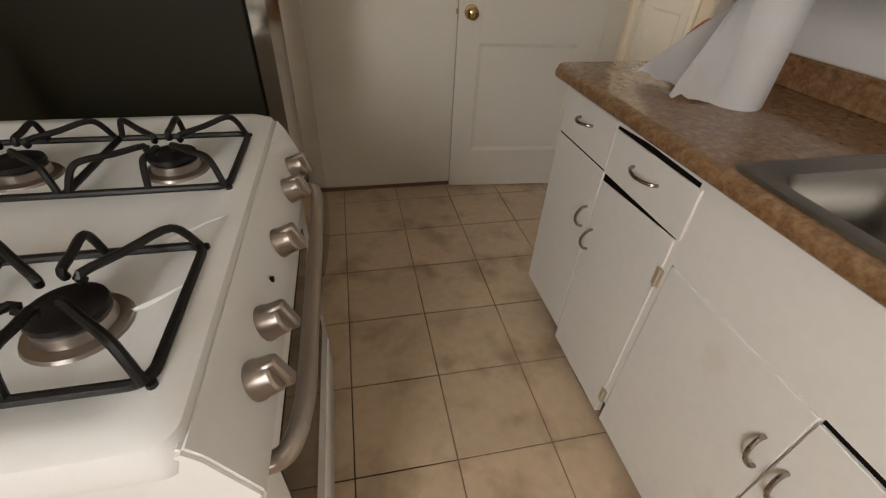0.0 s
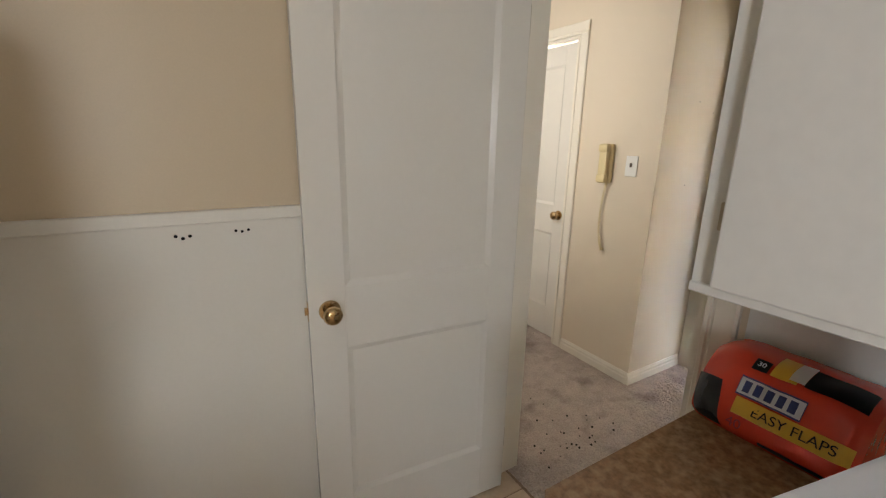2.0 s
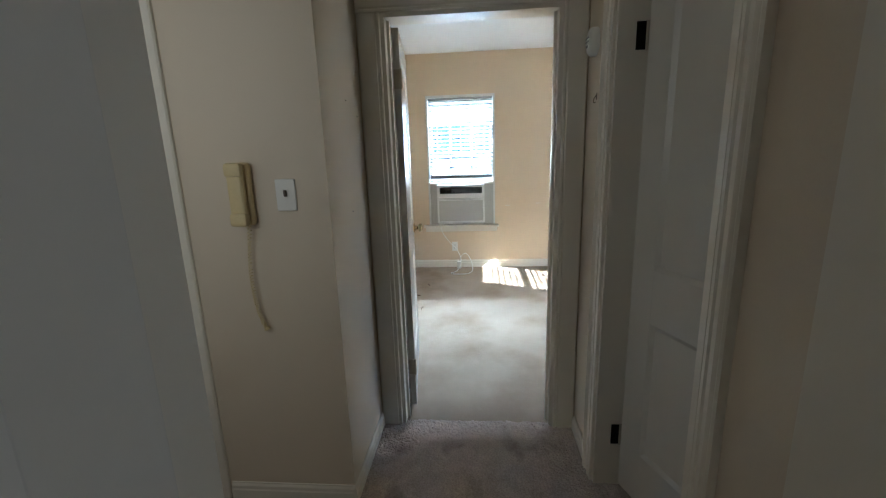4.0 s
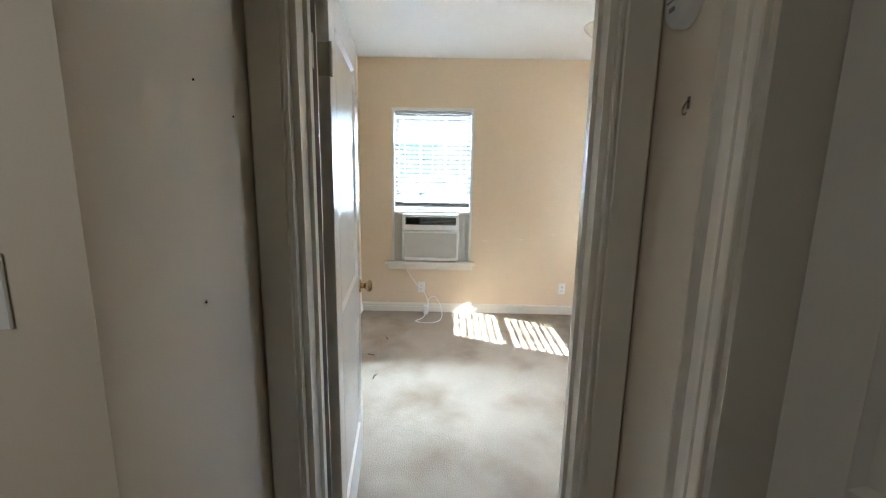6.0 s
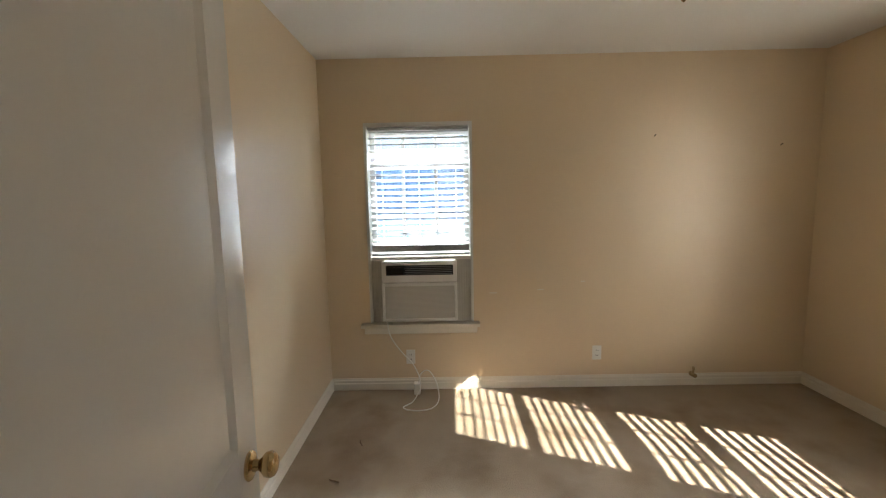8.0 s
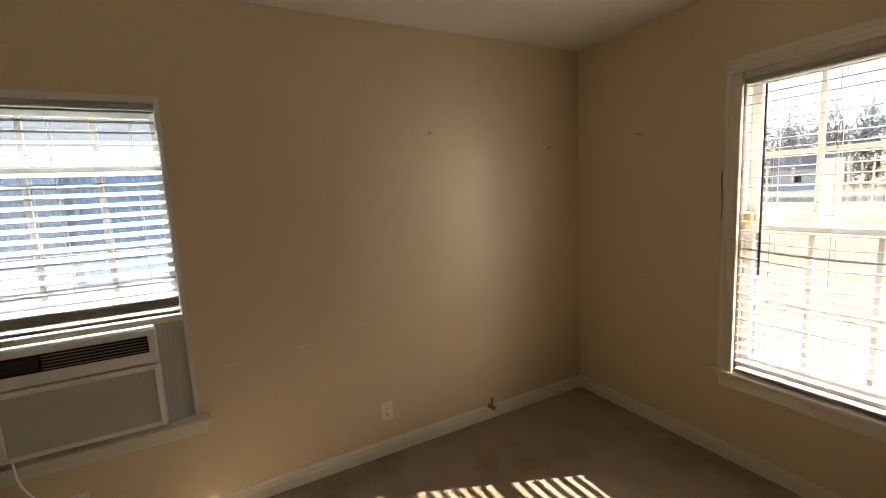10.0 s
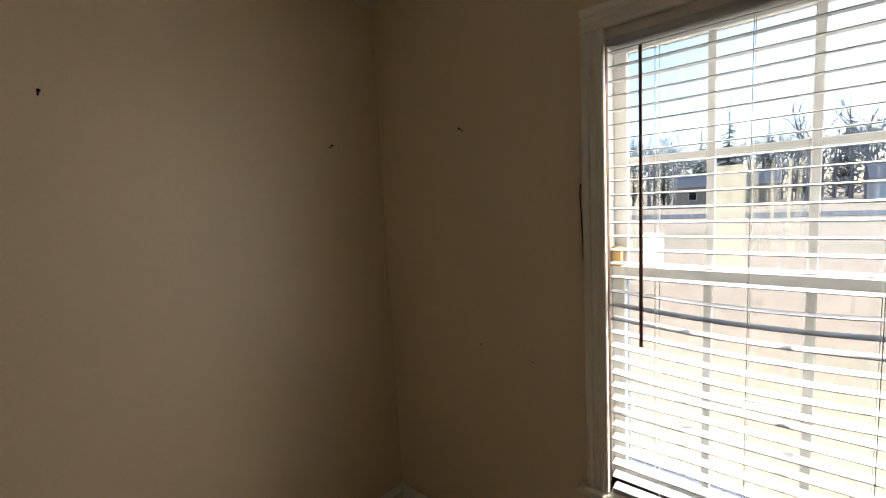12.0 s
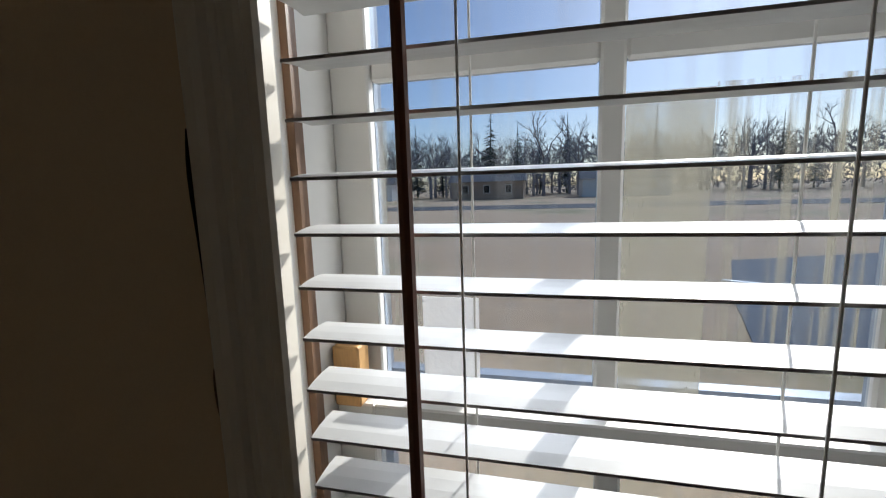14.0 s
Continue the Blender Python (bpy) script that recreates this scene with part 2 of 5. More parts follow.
def residue_mat(name, lo, hi, most, across):
    """A dried film that lets some light through; lo and hi set how much of the glass it covers."""
    m = mat(name, (0.30, 0.29, 0.24), 0.8, var=0.1, scale=6, stretch=(6, 1, 0.6))
    n, l = m.node_tree.nodes, m.node_tree.links
    t, x, m1, m2 = n.new("ShaderNodeBsdfTranslucent"), n.new("ShaderNodeBsdfTransparent"), n.new("ShaderNodeMixShader"), n.new("ShaderNodeMixShader")
    t.inputs[0].default_value, m1.inputs[0].default_value = (0.24, 0.23, 0.19, 1), 0.4
    l.new(n["Principled BSDF"].outputs[0], m1.inputs[1]), l.new(t.outputs[0], m1.inputs[2])
    g, mp, tx, r = n.new("ShaderNodeNewGeometry"), n.new("ShaderNodeMapping"), n.new("ShaderNodeTexNoise"), n.new("ShaderNodeMapRange")
    mp.inputs["Scale"].default_value = (across, 1, 3)
    tx.inputs["Scale"].default_value, tx.inputs["Detail"].default_value = 1.0, 4
    r.inputs[1].default_value, r.inputs[2].default_value, r.inputs[4].default_value = lo, hi, most
    l.new(g.outputs["Position"], mp.inputs[0]), l.new(mp.outputs[0], tx.inputs[0]), l.new(tx.outputs[0], r.inputs[0])
    l.new(r.outputs[0], m2.inputs[0]), l.new(x.outputs[0], m2.inputs[1]), l.new(m1.outputs[0], m2.inputs[2])
    l.new(m2.outputs[0], n["Material Output"].inputs[0])
    return m


FILM = residue_mat("glass_residue", 0.22, 0.58, 0.55, 30)
STREAKS = residue_mat("glass_streaks", 0.46, 0.68, 0.6, 130)


# ---- building helpers ----
def box(bm, x0, x1, y0, y1, z0, z1, bevel=0.0, seg=1):
    vs = [bm.verts.new(p) for p in ((x0, y0, z0), (x1, y0, z0), (x1, y1, z0), (x0, y1, z0), (x0, y0, z1), (x1, y0, z1), (x1, y1, z1), (x0, y1, z1))]
    fs = [bm.faces.new([vs[i] for i in f]) for f in ((3, 2, 1, 0), (4, 5, 6, 7), (0, 1, 5, 4), (1, 2, 6, 5), (2, 3, 7, 6), (3, 0, 4, 7))]
    if bevel:
        es = list({e for f in fs for e in f.edges})
        bmesh.ops.bevel(bm, geom=es, offset=bevel, segments=seg, profile=0.5, affect="EDGES")
    return bm


def boxes(*specs, bevel=0.0, seg=1):
    bm = bmesh.new()
    for s in specs:
        box(bm, *s, bevel=bevel, seg=seg)
    return bm


def cyl(bm, p0, p1, r0, r1=None, n=20, caps=True):
    p0, p1 = Vector(p0), Vector(p1)
    r1 = r0 if r1 is None else r1
    m = Matrix.Translation((p0 + p1) / 2) @ (p1 - p0).to_track_quat("Z", "Y").to_matrix().to_4x4()
    bmesh.ops.create_cone(bm, cap_ends=caps, segments=n, radius1=r0, radius2=r1, depth=(p1 - p0).length, matrix=m)
    return bm


def lathe(bm, origin, axis, profile, n=28):
    """profile: (distance along the axis, radius) pairs."""
    q = Vector(axis).normalized().to_track_quat("Z", "Y")
    o = Vector(origin)
    rings = []
    for d, r in profile:
        rings.append([bm.verts.new(o + q @ Vector((r * math.cos(2 * math.pi * k / n), r * math.sin(2 * math.pi * k / n), d))) for k in range(n)])
    for a, b in zip(rings, rings[1:]):
        for k in range(n):
            bm.faces.new((a[k], a[(k + 1) % n], b[(k + 1) % n], b[k]))
    if profile[0][1] > 1e-4:
        bm.faces.new(rings[0][::-1])
    if profile[-1][1] > 1e-4:
        bm.faces.new(rings[-1])
    return bm


def tube(bm, pts, r, n=8, smooth=3):
    """A round cord through the points."""
    ps = [Vector(p) for p in pts]
    path = []
    for i in range(len(ps) - 1):
        a, b, c, d = ps[max(i - 1, 0)], ps[i], ps[i + 1], ps[min(i + 2, len(ps) - 1)]
        for k in range(smooth):
            t = k / smooth
            path.append(0.5 * (2 * b + (c - a) * t + (2 * a - 5 * b + 4 * c - d) * t * t + (3 * b - a - 3 * c + d) * t ** 3))
    path.append(ps[-1])
    rings = []
    for i, p in enumerate(path):
        way = (path[min(i + 1, len(path) - 1)] - path[max(i - 1, 0)]).normalized()
        q = way.to_track_quat("Z", "Y")
        rings.append([bm.verts.new(p + q @ Vector((r * math.cos(2 * math.pi * k / n), r * math.sin(2 * math.pi * k / n), 0))) for k in range(n)])
    for a, b in zip(rings, rings[1:]):
        s = min(range(n), key=lambda s: (a[0].co - b[s].co).length)
        for k in range(n):
            bm.faces.new((a[k], a[(k + 1) % n], b[(k + 1 + s) % n], b[(k + s) % n]))
    bm.faces.new(rings[0][::-1]), bm.faces.new(rings[-1])
    return bm


def prism(bm, pts, way):
    """A flat outline pushed along way."""
    a = [bm.verts.new(p) for p in pts]
    b = [bm.verts.new(Vector(p) + Vector(way)) for p in pts]
    bm.faces.new(a[::-1]), bm.faces.new(b)
    for k in range(len(a)):
        bm.faces.new((a[k], a[(k + 1) % len(a)], b[(k + 1) % len(b)], b[k]))
    bmesh.ops.recalc_face_normals(bm, faces=bm.faces)
    return bm


def mesh_of(name, bm, material, smooth=False):
    me = bpy.data.meshes.new(name)
    bmesh.ops.recalc_face_normals(bm, faces=bm.faces)
    bm.to_mesh(me)
    bm.free()
    me.materials.append(material)
    if smooth:
        me.polygons.foreach_set("use_smooth", [True] * len(me.polygons))
        me.set_sharp_from_angle(angle=radians(38))
    return me


def root(name, at, label, category, group="", kind=""):
    ob = new(name)
    ob.location = at
    ob.empty_display_size = 0.05
    bpy.context.view_layer.update()
    return tagged(ob, label, category, group, kind)


def base_of(ob):
    p = Vector((0, 0, 0))
    while ob:
        p += ob.location
        ob = ob.parent
    return p


def part(name, bm, material, parent, label="", smooth=False):
    """One mesh under a thing or part; the bmesh is in the place's coordinates."""
    bmesh.ops.translate(bm, verts=bm.verts, vec=-base_of(parent))
    ob = new(name, mesh_of(name, bm, material, smooth))
    ob.parent = parent
    return tagged(ob, label)


def thing(name, bm, material, label, category, group="", kind="", smooth=False):
    """A top-level thing of one mesh."""
    ob = new(name, mesh_of(name, bm, material, smooth))
    return tagged(ob, label, category, group, kind)


def struct(name, bm, material, label, category):
    return thing(name, bm, material, label, category, kind="structure")


def wall(bm, axis, a0, a1, t0, t1, z0, z1, holes=()):
    """A wall along 'x' or 'y' from a0 to a1, t0 to t1 thick, with openings (a, a, z, z)."""
    def put(p, q, za, zb):
        if q - p > 1e-5 and zb - za > 1e-5:
            box(bm, *((p, q, t0, t1) if axis == "x" else (t0, t1, p, q)), za, zb)
    at = a0
    for h0, h1, hz0, hz1 in sorted(holes):
        put(at, h0, z0, z1)
        put(h0, h1, z0, hz0)
        put(h0, h1, hz1, z1)
        at = h1
    put(at, a1, z0, z1)
    return bm


H = 2.565            # ceiling height
# plan
KW, KE, KS, KN = -0.34, 1.96, -1.3, 3.06        # kitchen
HW, HS, HN, HE = 2.08, 2.18, 4.7, 3.64          # hall
NOOK = 3.105                                    # wall with the wall phone
BW, BE, BS, BN = 3.76, 6.875, -0.165, 3.605     # bedroom

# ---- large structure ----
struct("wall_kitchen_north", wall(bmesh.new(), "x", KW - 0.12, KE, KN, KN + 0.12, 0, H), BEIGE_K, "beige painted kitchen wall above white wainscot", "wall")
# the window hole is assumed, out of view beside the fill lamp
struct("wall_kitchen_west", wall(bmesh.new(), "y", KS - 0.12, KN, KW - 0.12, KW, 0, H, [(-0.6, 0.5, 1.1, 2.2)]), BEIGE_K, "beige painted kitchen wall behind the stove with an assumed window hole", "wall")
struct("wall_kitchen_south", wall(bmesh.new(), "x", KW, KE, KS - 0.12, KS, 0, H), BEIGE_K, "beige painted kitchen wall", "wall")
# the second hole is an added, unseen opening for the hall's fill lamp
struct("wall_kitchen_east", wall(bmesh.new(), "y", KS - 0.12, HN, KE, HW, 0, H, [(2.29, 3.035, 0, 2.05), (3.35, 4.65, 0, 2.45)]), BEIGE_H, "off-white painted wall between kitchen and hall", "wall")
struct("wall_living_room", wall(bmesh.new(), "y", 3.3, 4.7, HW - 0.1, HW - 0.06, 0, H), BEIGE_H, "plain pale unseen wall closing the added hall opening", "wall")
struct("wall_hall_south", wall(bmesh.new(), "x", HW, HE, HS - 0.12, HS, 0, H, [(2.52, 3.26, 0, 2.05)]), BEIGE_H, "scuffed beige hall wall beside the bedroom door", "wall")
struct("wall_hall_nook", wall(bmesh.new(), "y", HS + 1.02, HN, NOOK, NOOK + 0.1, 0, H, [(3.82, 4.46, 0, 2.06)]), BEIGE_H, "beige hall wall with a wall phone", "wall")
struct("wall_hall_return", wall(bmesh.new(), "x", NOOK + 0.1, HE, 3.2, 3.3, 0, H), BEIGE_H, "pale hall wall beside the bedroom door", "wall")
struct("wall_hall_north", wall(bmesh.new(), "x", HW, NOOK, HN, HN + 0.12, 0, H), BEIGE_H, "beige painted end wall of the hall", "wall")
struct("wall_closet_back", wall(bmesh.new(), "y", 3.3, HN, NOOK + 0.55, NOOK + 0.6, 0, H), BEIGE_H, "plain wall behind the closet door", "wall")
struct("wall_side_room", wall(bmesh.new(), "x", HW, HE, 1.1, 1.2, 0, H), BEIGE_H, "plain wall of the dark side room", "wall")
struct("wall_bedroom_west", wall(bmesh.new(), "y", BS - 0.24, BN + 0.2, HE, BW, 0, H, [(2.29, 3.09, 0, 2.04)]), BEIGE, "beige bedroom wall with a doorway", "wall")
struct("wall_bedroom_north", wall(bmesh.new(), "x", BW, BE, BN, BN + 0.2, 0, H), BEIGE, "beige painted bedroom wall behind the open door", "wall")
struct("wall_bedroom_east", wall(bmesh.new(), "y", BS - 0.24, BN + 0.2, BE, BE + 0.24, 0, H, [(2.455, 3.275, 0.53, 2.10)]), BEIGE, "beige bedroom wall with a window and air conditioner", "wall")
struct("wall_bedroom_south", wall(bmesh.new(), "x", BW, BE, BS - 0.24, BS, 0, H, [(4.885, 5.785, 0.53, 2.155)]), BEIGE, "beige bedroom wall with a tall window", "wall")
# unseen panel added to block the sun at the assumed window
struct("window_3", boxes((KW - 0.06, KW - 0.03, -0.6, 0.5, 1.1, 2.2)), mat("sun_block_pale", (0.7, 0.66, 0.58), 0.9), "unseen pale panel keeping the sun out of the assumed kitchen window", "window")
struct("ceiling_kitchen", boxes((KW - 0.12, HW - 0.06, KS - 0.12, KN + 0.12, H, H + 0.12)), CEIL, "white kitchen ceiling", "ceiling")
struct("ceiling_hall", boxes((HW - 0.06, HE, 1.1, HN + 0.12, H, H + 0.12)), CEIL, "white hall ceiling", "ceiling")
struct("ceiling_bedroom", boxes((HE, BE + 0.24, BS - 0.24, BN + 0.2, H, H + 0.12)), CEIL, "white bedroom ceiling", "ceiling")
struct("wall_panel_kitchen", boxes((KE - 0.004, KE + 0.001, KS + 0.002, 2.205, 0.99, 1.20)), mat("splash_paint", (0.78, 0.78, 0.77), 0.35, var=0.03, scale=2), "white painted wall strip over the worktop", "wall")
floor_k = struct("floor_kitchen", boxes((KW - 0.12, HW - 0.05, KS - 0.12, KN + 0.12, -0.12, -0.004)), GROUT, "square beige ceramic tile floor with dark grout", "floor")


def carpet(name, x0, x1, y0, y1, material, label, step, amp, seed, wavy=False):
    bm = bmesh.new()
    nx, ny = max(2, int((x1 - x0) / step)), max(2, int((y1 - y0) / step))
    rows = []
    for i in range(nx + 1):
        col = []
        for j in range(ny + 1):
            x, y = x0 + (x1 - x0) * i / nx, y0 + (y1 - y0) * j / ny
            z = amp * (noise.noise(Vector((x * 62, y * 62, seed))) + 0.6 * noise.noise(Vector((x * 9, y * 9, seed))))
            if wavy and i == nx:
                x += 0.012 * noise.noise(Vector((y * 14, 3, seed)))
            col.append(bm.verts.new((x, y, z)))
        rows.append(col)
    for a, b in zip(rows, rows[1:]):
        for j in range(ny):
            bm.faces.new((a[j], b[j], b[j + 1], a[j + 1]))
    return struct(name, bm, material, label, "floor")


struct("floor_slab", boxes((HW - 0.05, BE + 0.24, BS - 0.24, HN + 0.12, -0.12, -0.012)), GROUT, "concrete floor under the carpets", "floor")
carpet("floor_hall", HW - 0.05, 3.67, 1.2, HN, CARPET_H, "matted stained grey-brown hall carpet", 0.010, 0.0075, 2, True)
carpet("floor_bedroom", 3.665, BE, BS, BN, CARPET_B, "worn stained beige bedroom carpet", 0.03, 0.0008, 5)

# wainscot, chair rail and shoe strip in the kitchen
struct("wainscot", boxes((KW, 1.955, KN - 0.006, KN, 0.02, 1.21)), PANELP, "white painted wainscot panel with old screw holes", "wall panel")
struct("chair_rail", boxes((KW, 1.955, KN - 0.022, KN, 1.208, 1.242), bevel=0.004, seg=2), PANELP, "white painted chair rail", "trim")
struct("shoe_strip", boxes((KW, 1.955, KN - 0.02, KN - 0.006, 0, 0.022), bevel=0.005), WOOD, "brown wooden floor strip under the wainscot", "trim")


def marks(name, spots, r, wall_axis, at, label, category, out=0.004, material=DARKGAP, parent=None):
    bm = bmesh.new()
    for a, z in spots:
        if wall_axis == "x":
            cyl(bm, (at, a, z), (at + out, a, z), r, r * 0.8, n=8)
        else:
            cyl(bm, (a, at, z), (a, at + out, z), r, r * 0.8, n=8)
    return thing(name, bm, material, label, category)


marks("screw_holes", [(0.905, 1.179), (0.92, 1.172), (0.936, 1.177)], 0.0045, "y", KN - 0.006, "small dark screw holes in the white panel", "screw hole", -0.003)
marks("screw_holes", [(1.043, 1.181), (1.058, 1.178), (1.074, 1.181)], 0.004, "y", KN - 0.006, "small dark screw holes in the white panel", "screw hole", -0.003)


def baseboard(name, axis, a0, a1, at, side, h=0.095):
    """A profiled board along a wall; side: the way it stands out."""
    t = 0.014 * side
    prof = [(0, 0), (t, 0), (t, h * 0.55), (t * 0.75, h * 0.62), (t * 0.75, h * 0.8), (t * 0.35, h * 0.92), (t * 0.3, h), (0, h)]
    if axis == "x":
        bm = prism(bmesh.new(), [(a0, at + o, z) for o, z in prof], (a1 - a0, 0, 0))
    else:
        bm = prism(bmesh.new(), [(at + o, a0, z) for o, z in prof], (0, a1 - a0, 0))
    return struct(name, bm, TRIM, "white painted moulded baseboard", "baseboard")


baseboard("baseboard_1", "y", 3.2, 3.742, NOOK, -1, 0.075)
baseboard("baseboard_2", "x", NOOK - 0.014, 3.62, 3.2, -1, 0.075)
baseboard("baseboard_3", "x", 3.375, 3.62, HS, 1, 0.075)
baseboard("baseboard_4", "y", BS, BN, BE, -1)
baseboard("baseboard_5", "x", BW, BE - 0.014, BS, 1)
baseboard("baseboard_6", "x", BW, BE - 0.014, BN, -1)
baseboard("baseboard_7", "y", 3.2, BN - 0.014, BW, 1)
baseboard("baseboard_8", "y", BS + 0.014, 2.18, BW, 1)


def fluted(width):
    """Cross-section of a fluted casing: (across, out) points."""
    k = width / 0.09
    pts = [(0, 0), (0, 0.016), (0.005, 0.019), (0.016, 0.019), (0.020, 0.0155), (0.028, 0.0155), (0.034, 0.0185), (0.042, 0.0185), (0.047, 0.0155), (0.056, 0.0155), (0.062, 0.021), (0.072, 0.023), (0.084, 0.022), (0.09, 0.018), (0.09, 0)]
    return [(a * k, o) for a, o in pts]


def plain(w):
    """Cross-section of a flat board casing with one bead along the opening."""
    return [(0, 0), (0, 0.013), (0.003, 0.018), (0.012, 0.018), (0.0145, 0.0125), (0.019, 0.0125), (0.023, 0.0155), (w - 0.006, 0.0155), (w, 0.011), (w, 0)]


def backband(w):
    """Cross-section of a board casing with a bead in its middle and a moulded outer band."""
    return [(0, 0), (0, 0.012), (0.004, 0.0145), (0.028, 0.0145), (0.031, 0.0115), (0.035, 0.0165), (0.045, 0.0165), (0.049, 0.012), (w - 0.032, 0.0145),
            (w - 0.026, 0.021), (w - 0.021, 0.0175), (w - 0.016, 0.024), (w - 0.011, 0.0195), (w - 0.006, 0.022), (w, 0.018), (w, 0)]


def casing(parent, axis, at, side, a0, a1, top, width, bottom=0.0, material=TRIM, shape=fluted):
    """Left, right and head casing of an opening a0..a1 in a wall whose face is at 'at'."""
    prof = shape(width)

    def P(a, o, z):
        return (a, at + side * o, z) if axis == "x" else (at + side * o, a, z)
    for s, a in ((-1, a0), (1, a1)):
        part("side_casing", prism(bmesh.new(), [P(a + s * w, o, bottom) for w, o in prof], (0, 0, top - bottom)), material, parent)
    bm = bmesh.new()
    lo = [P(a0 - width, o, top + w) for w, o in prof]
    prism(bm, lo, (a1 - a0 + 2 * width, 0, 0) if axis == "x" else (0, a1 - a0 + 2 * width, 0))
    part("head_casing", bm, material, parent)


def lining(parent, axis, t0, t1, a0, a1, top, th=0.018, bottom=0.0, material=TRIM):
    for p, q in ((a0, a0 + th), (a1 - th, a1)):
        s = (p, q, t0, t1) if axis == "x" else (t0, t1, p, q)
        part("jamb", boxes((*s, bottom, top)), material, parent)
    s = (a0 + th, a1 - th, t0, t1) if axis == "x" else (t0, t1, a0 + th, a1 - th)
    part("head_jamb", boxes((*s, top - th, top)), material, parent)


def panel_face(bm, x0, x1, z0, z1, y, depth, way):
    """A sunk panel frame on a door face: four sloping strips and the flat field. way: +1 or -1 along y, out of the door."""
    b = 0.018
    o = [(x0, z0), (x1, z0), (x1, z1), (x0, z1)]
    i = [(x0 + b, z0 + b), (x1 - b, z0 + b), (x1 - b, z1 - b), (x0 + b, z1 - b)]
    vo = [bm.verts.new((x, y, z)) for x, z in o]
    vi = [bm.verts.new((x, y - way * depth, z)) for x, z in i]
    for k in range(4):
        bm.faces.new((vo[k], vo[(k + 1) % 4], vi[(k + 1) % 4], vi[k]))
    bm.faces.new(vi)


def door_slab(parent, w, h, th=0.035, panels=((0.11, 0.22, 0.78), (0.11, 0.98, 1.9)), z0=0.012):
    """A two-panel door lying along local -x from the hinge, its faces at y=0 and y=-th, as one mesh with sunk panels."""
    bm = bmesh.new()
    st = panels[0][0]
    d = 0.009
    box(bm, -w, -w + st, -th, 0, z0, z0 + h, bevel=0.0015)
    box(bm, -st, 0, -th, 0, z0, z0 + h, bevel=0.0015)
    zs = [z0]
    for _, a, b in panels:
        zs += [z0 + a, z0 + b]
    zs.append(z0 + h)
    for k in range(0, len(zs), 2):
        box(bm, -w + st, -st, -th, 0, zs[k], zs[k + 1])
    for _, a, b in panels:
        panel_face(bm, -w + st, -st, z0 + a, z0 + b, 0, d, 1)
        panel_face(bm, -w + st, -st, z0 + a, z0 + b, -th, d, -1)
    return bm


def local_part(name, bm, material, parent, label="", smooth=False):
    """A part whose bmesh is already in its parent's own coordinates."""
    ob = new(name, mesh_of(name, bm, material, smooth))
    ob.parent = parent
    return tagged(ob, label)


def hung_door(name, at, angle, w, h, label, knobs=(1, -1), knob_z=0.93, hinges=True, material=DOORP):
    """A hinged door: at is the hinge line, angle turns it about z from lying along -x."""
    d = root(name, at, label, "door", kind="structure")
    slab = local_part("slab", door_slab(d, w, h), material, d)
    for k in knobs:
        bm = bmesh.new()
        y = 0.0 if k > 0 else -0.035
        lathe(bm, (-w + 0.06, y, knob_z), (0, k, 0), [(0, 0.031), (0.004, 0.033), (0.009, 0.030), (0.012, 0.014), (0.024, 0.012), (0.030, 0.018), (0.038, 0.0265), (0.050, 0.0285), (0.058, 0.025), (0.063, 0.016), (0.0645, 0.0001)])
        local_part("knob", bm, BRASS, d, "polished brass door knob", smooth=True)
    local_part("latch", boxes((-w - 0.002, -w + 0.001, -0.028, -0.008, knob_z - 0.03, knob_z + 0.03), (-w - 0.010, -w, -0.024, -0.012, knob_z - 0.01, knob_z + 0.01)), BRASS, d, "brass latch plate")
    if hinges:
        for z in (0.25, h - 0.22):
            bm = boxes((-0.001, 0.002, -0.034, -0.002, z - 0.045, z + 0.045))
            cyl(bm, (0.004, 0.003, z - 0.047), (0.004, 0.003, z + 0.047), 0.006, n=10)
            local_part("hinge", bm, mat("painted_hinge", (0.5, 0.45, 0.36), 0.4), d, "painted door hinge")
    d.rotation_euler = (0, 0, radians(angle))
    return d


# kitchen doorway and its open door
dk = root("doorway_kitchen", (KE, 2.64, 0), "white painted kitchen doorway trim", "door frame", kind="structure")
lining(dk, "y", KE - 0.002, HW + 0.002, 2.29, 3.035, 2.05)
casing(dk, "y", KE, -1, 2.29, 3.035, 2.05, 0.07, shape=plain)
casing(dk, "y", HW, 1, 2.29, 3.035, 2.05, 0.085, shape=plain)
part("strike_plate", boxes((KE + 0.03, KE + 0.06, 2.308, 2.3105, 0.89, 0.97)), BRASS, dk, "brass strike plate")
hung_door("door_1", (1.945, 2.990, 0), -4.2, 0.735, 2.02, "white two-panel kitchen door standing open against the wall", knobs=(-1,), knob_z=0.925)

# bedroom doorway and its open door
db = root("doorway_bedroom", (3.7, 2.69, 0), "white painted fluted bedroom doorway trim", "door frame", kind="structure")
lining(db, "y", HE - 0.002, BW + 0.002, 2.29, 3.09, 2.04)
casing(db, "y", HE, -1, 2.29, 3.09, 2.04, 0.105, shape=plain)
casing(db, "y", BW, 1, 2.29, 3.09, 2.04, 0.105)
# dark strip painting in the shade between the jamb and the open door
part("rebate", boxes((BW - 0.068, BW + 0.0045, 3.0708, 3.0728, 0, 2.022), (BW + 0.0045, BW + 0.03, 3.0708, 3.0895, 0, 2.022)), mat("hinge_gap_shade", (0.07, 0.04, 0.022), 0.7, var=0.3, scale=12, stretch=(6, 6, 1)), db, "dark strip coloured as the shaded gap beside the hinges")
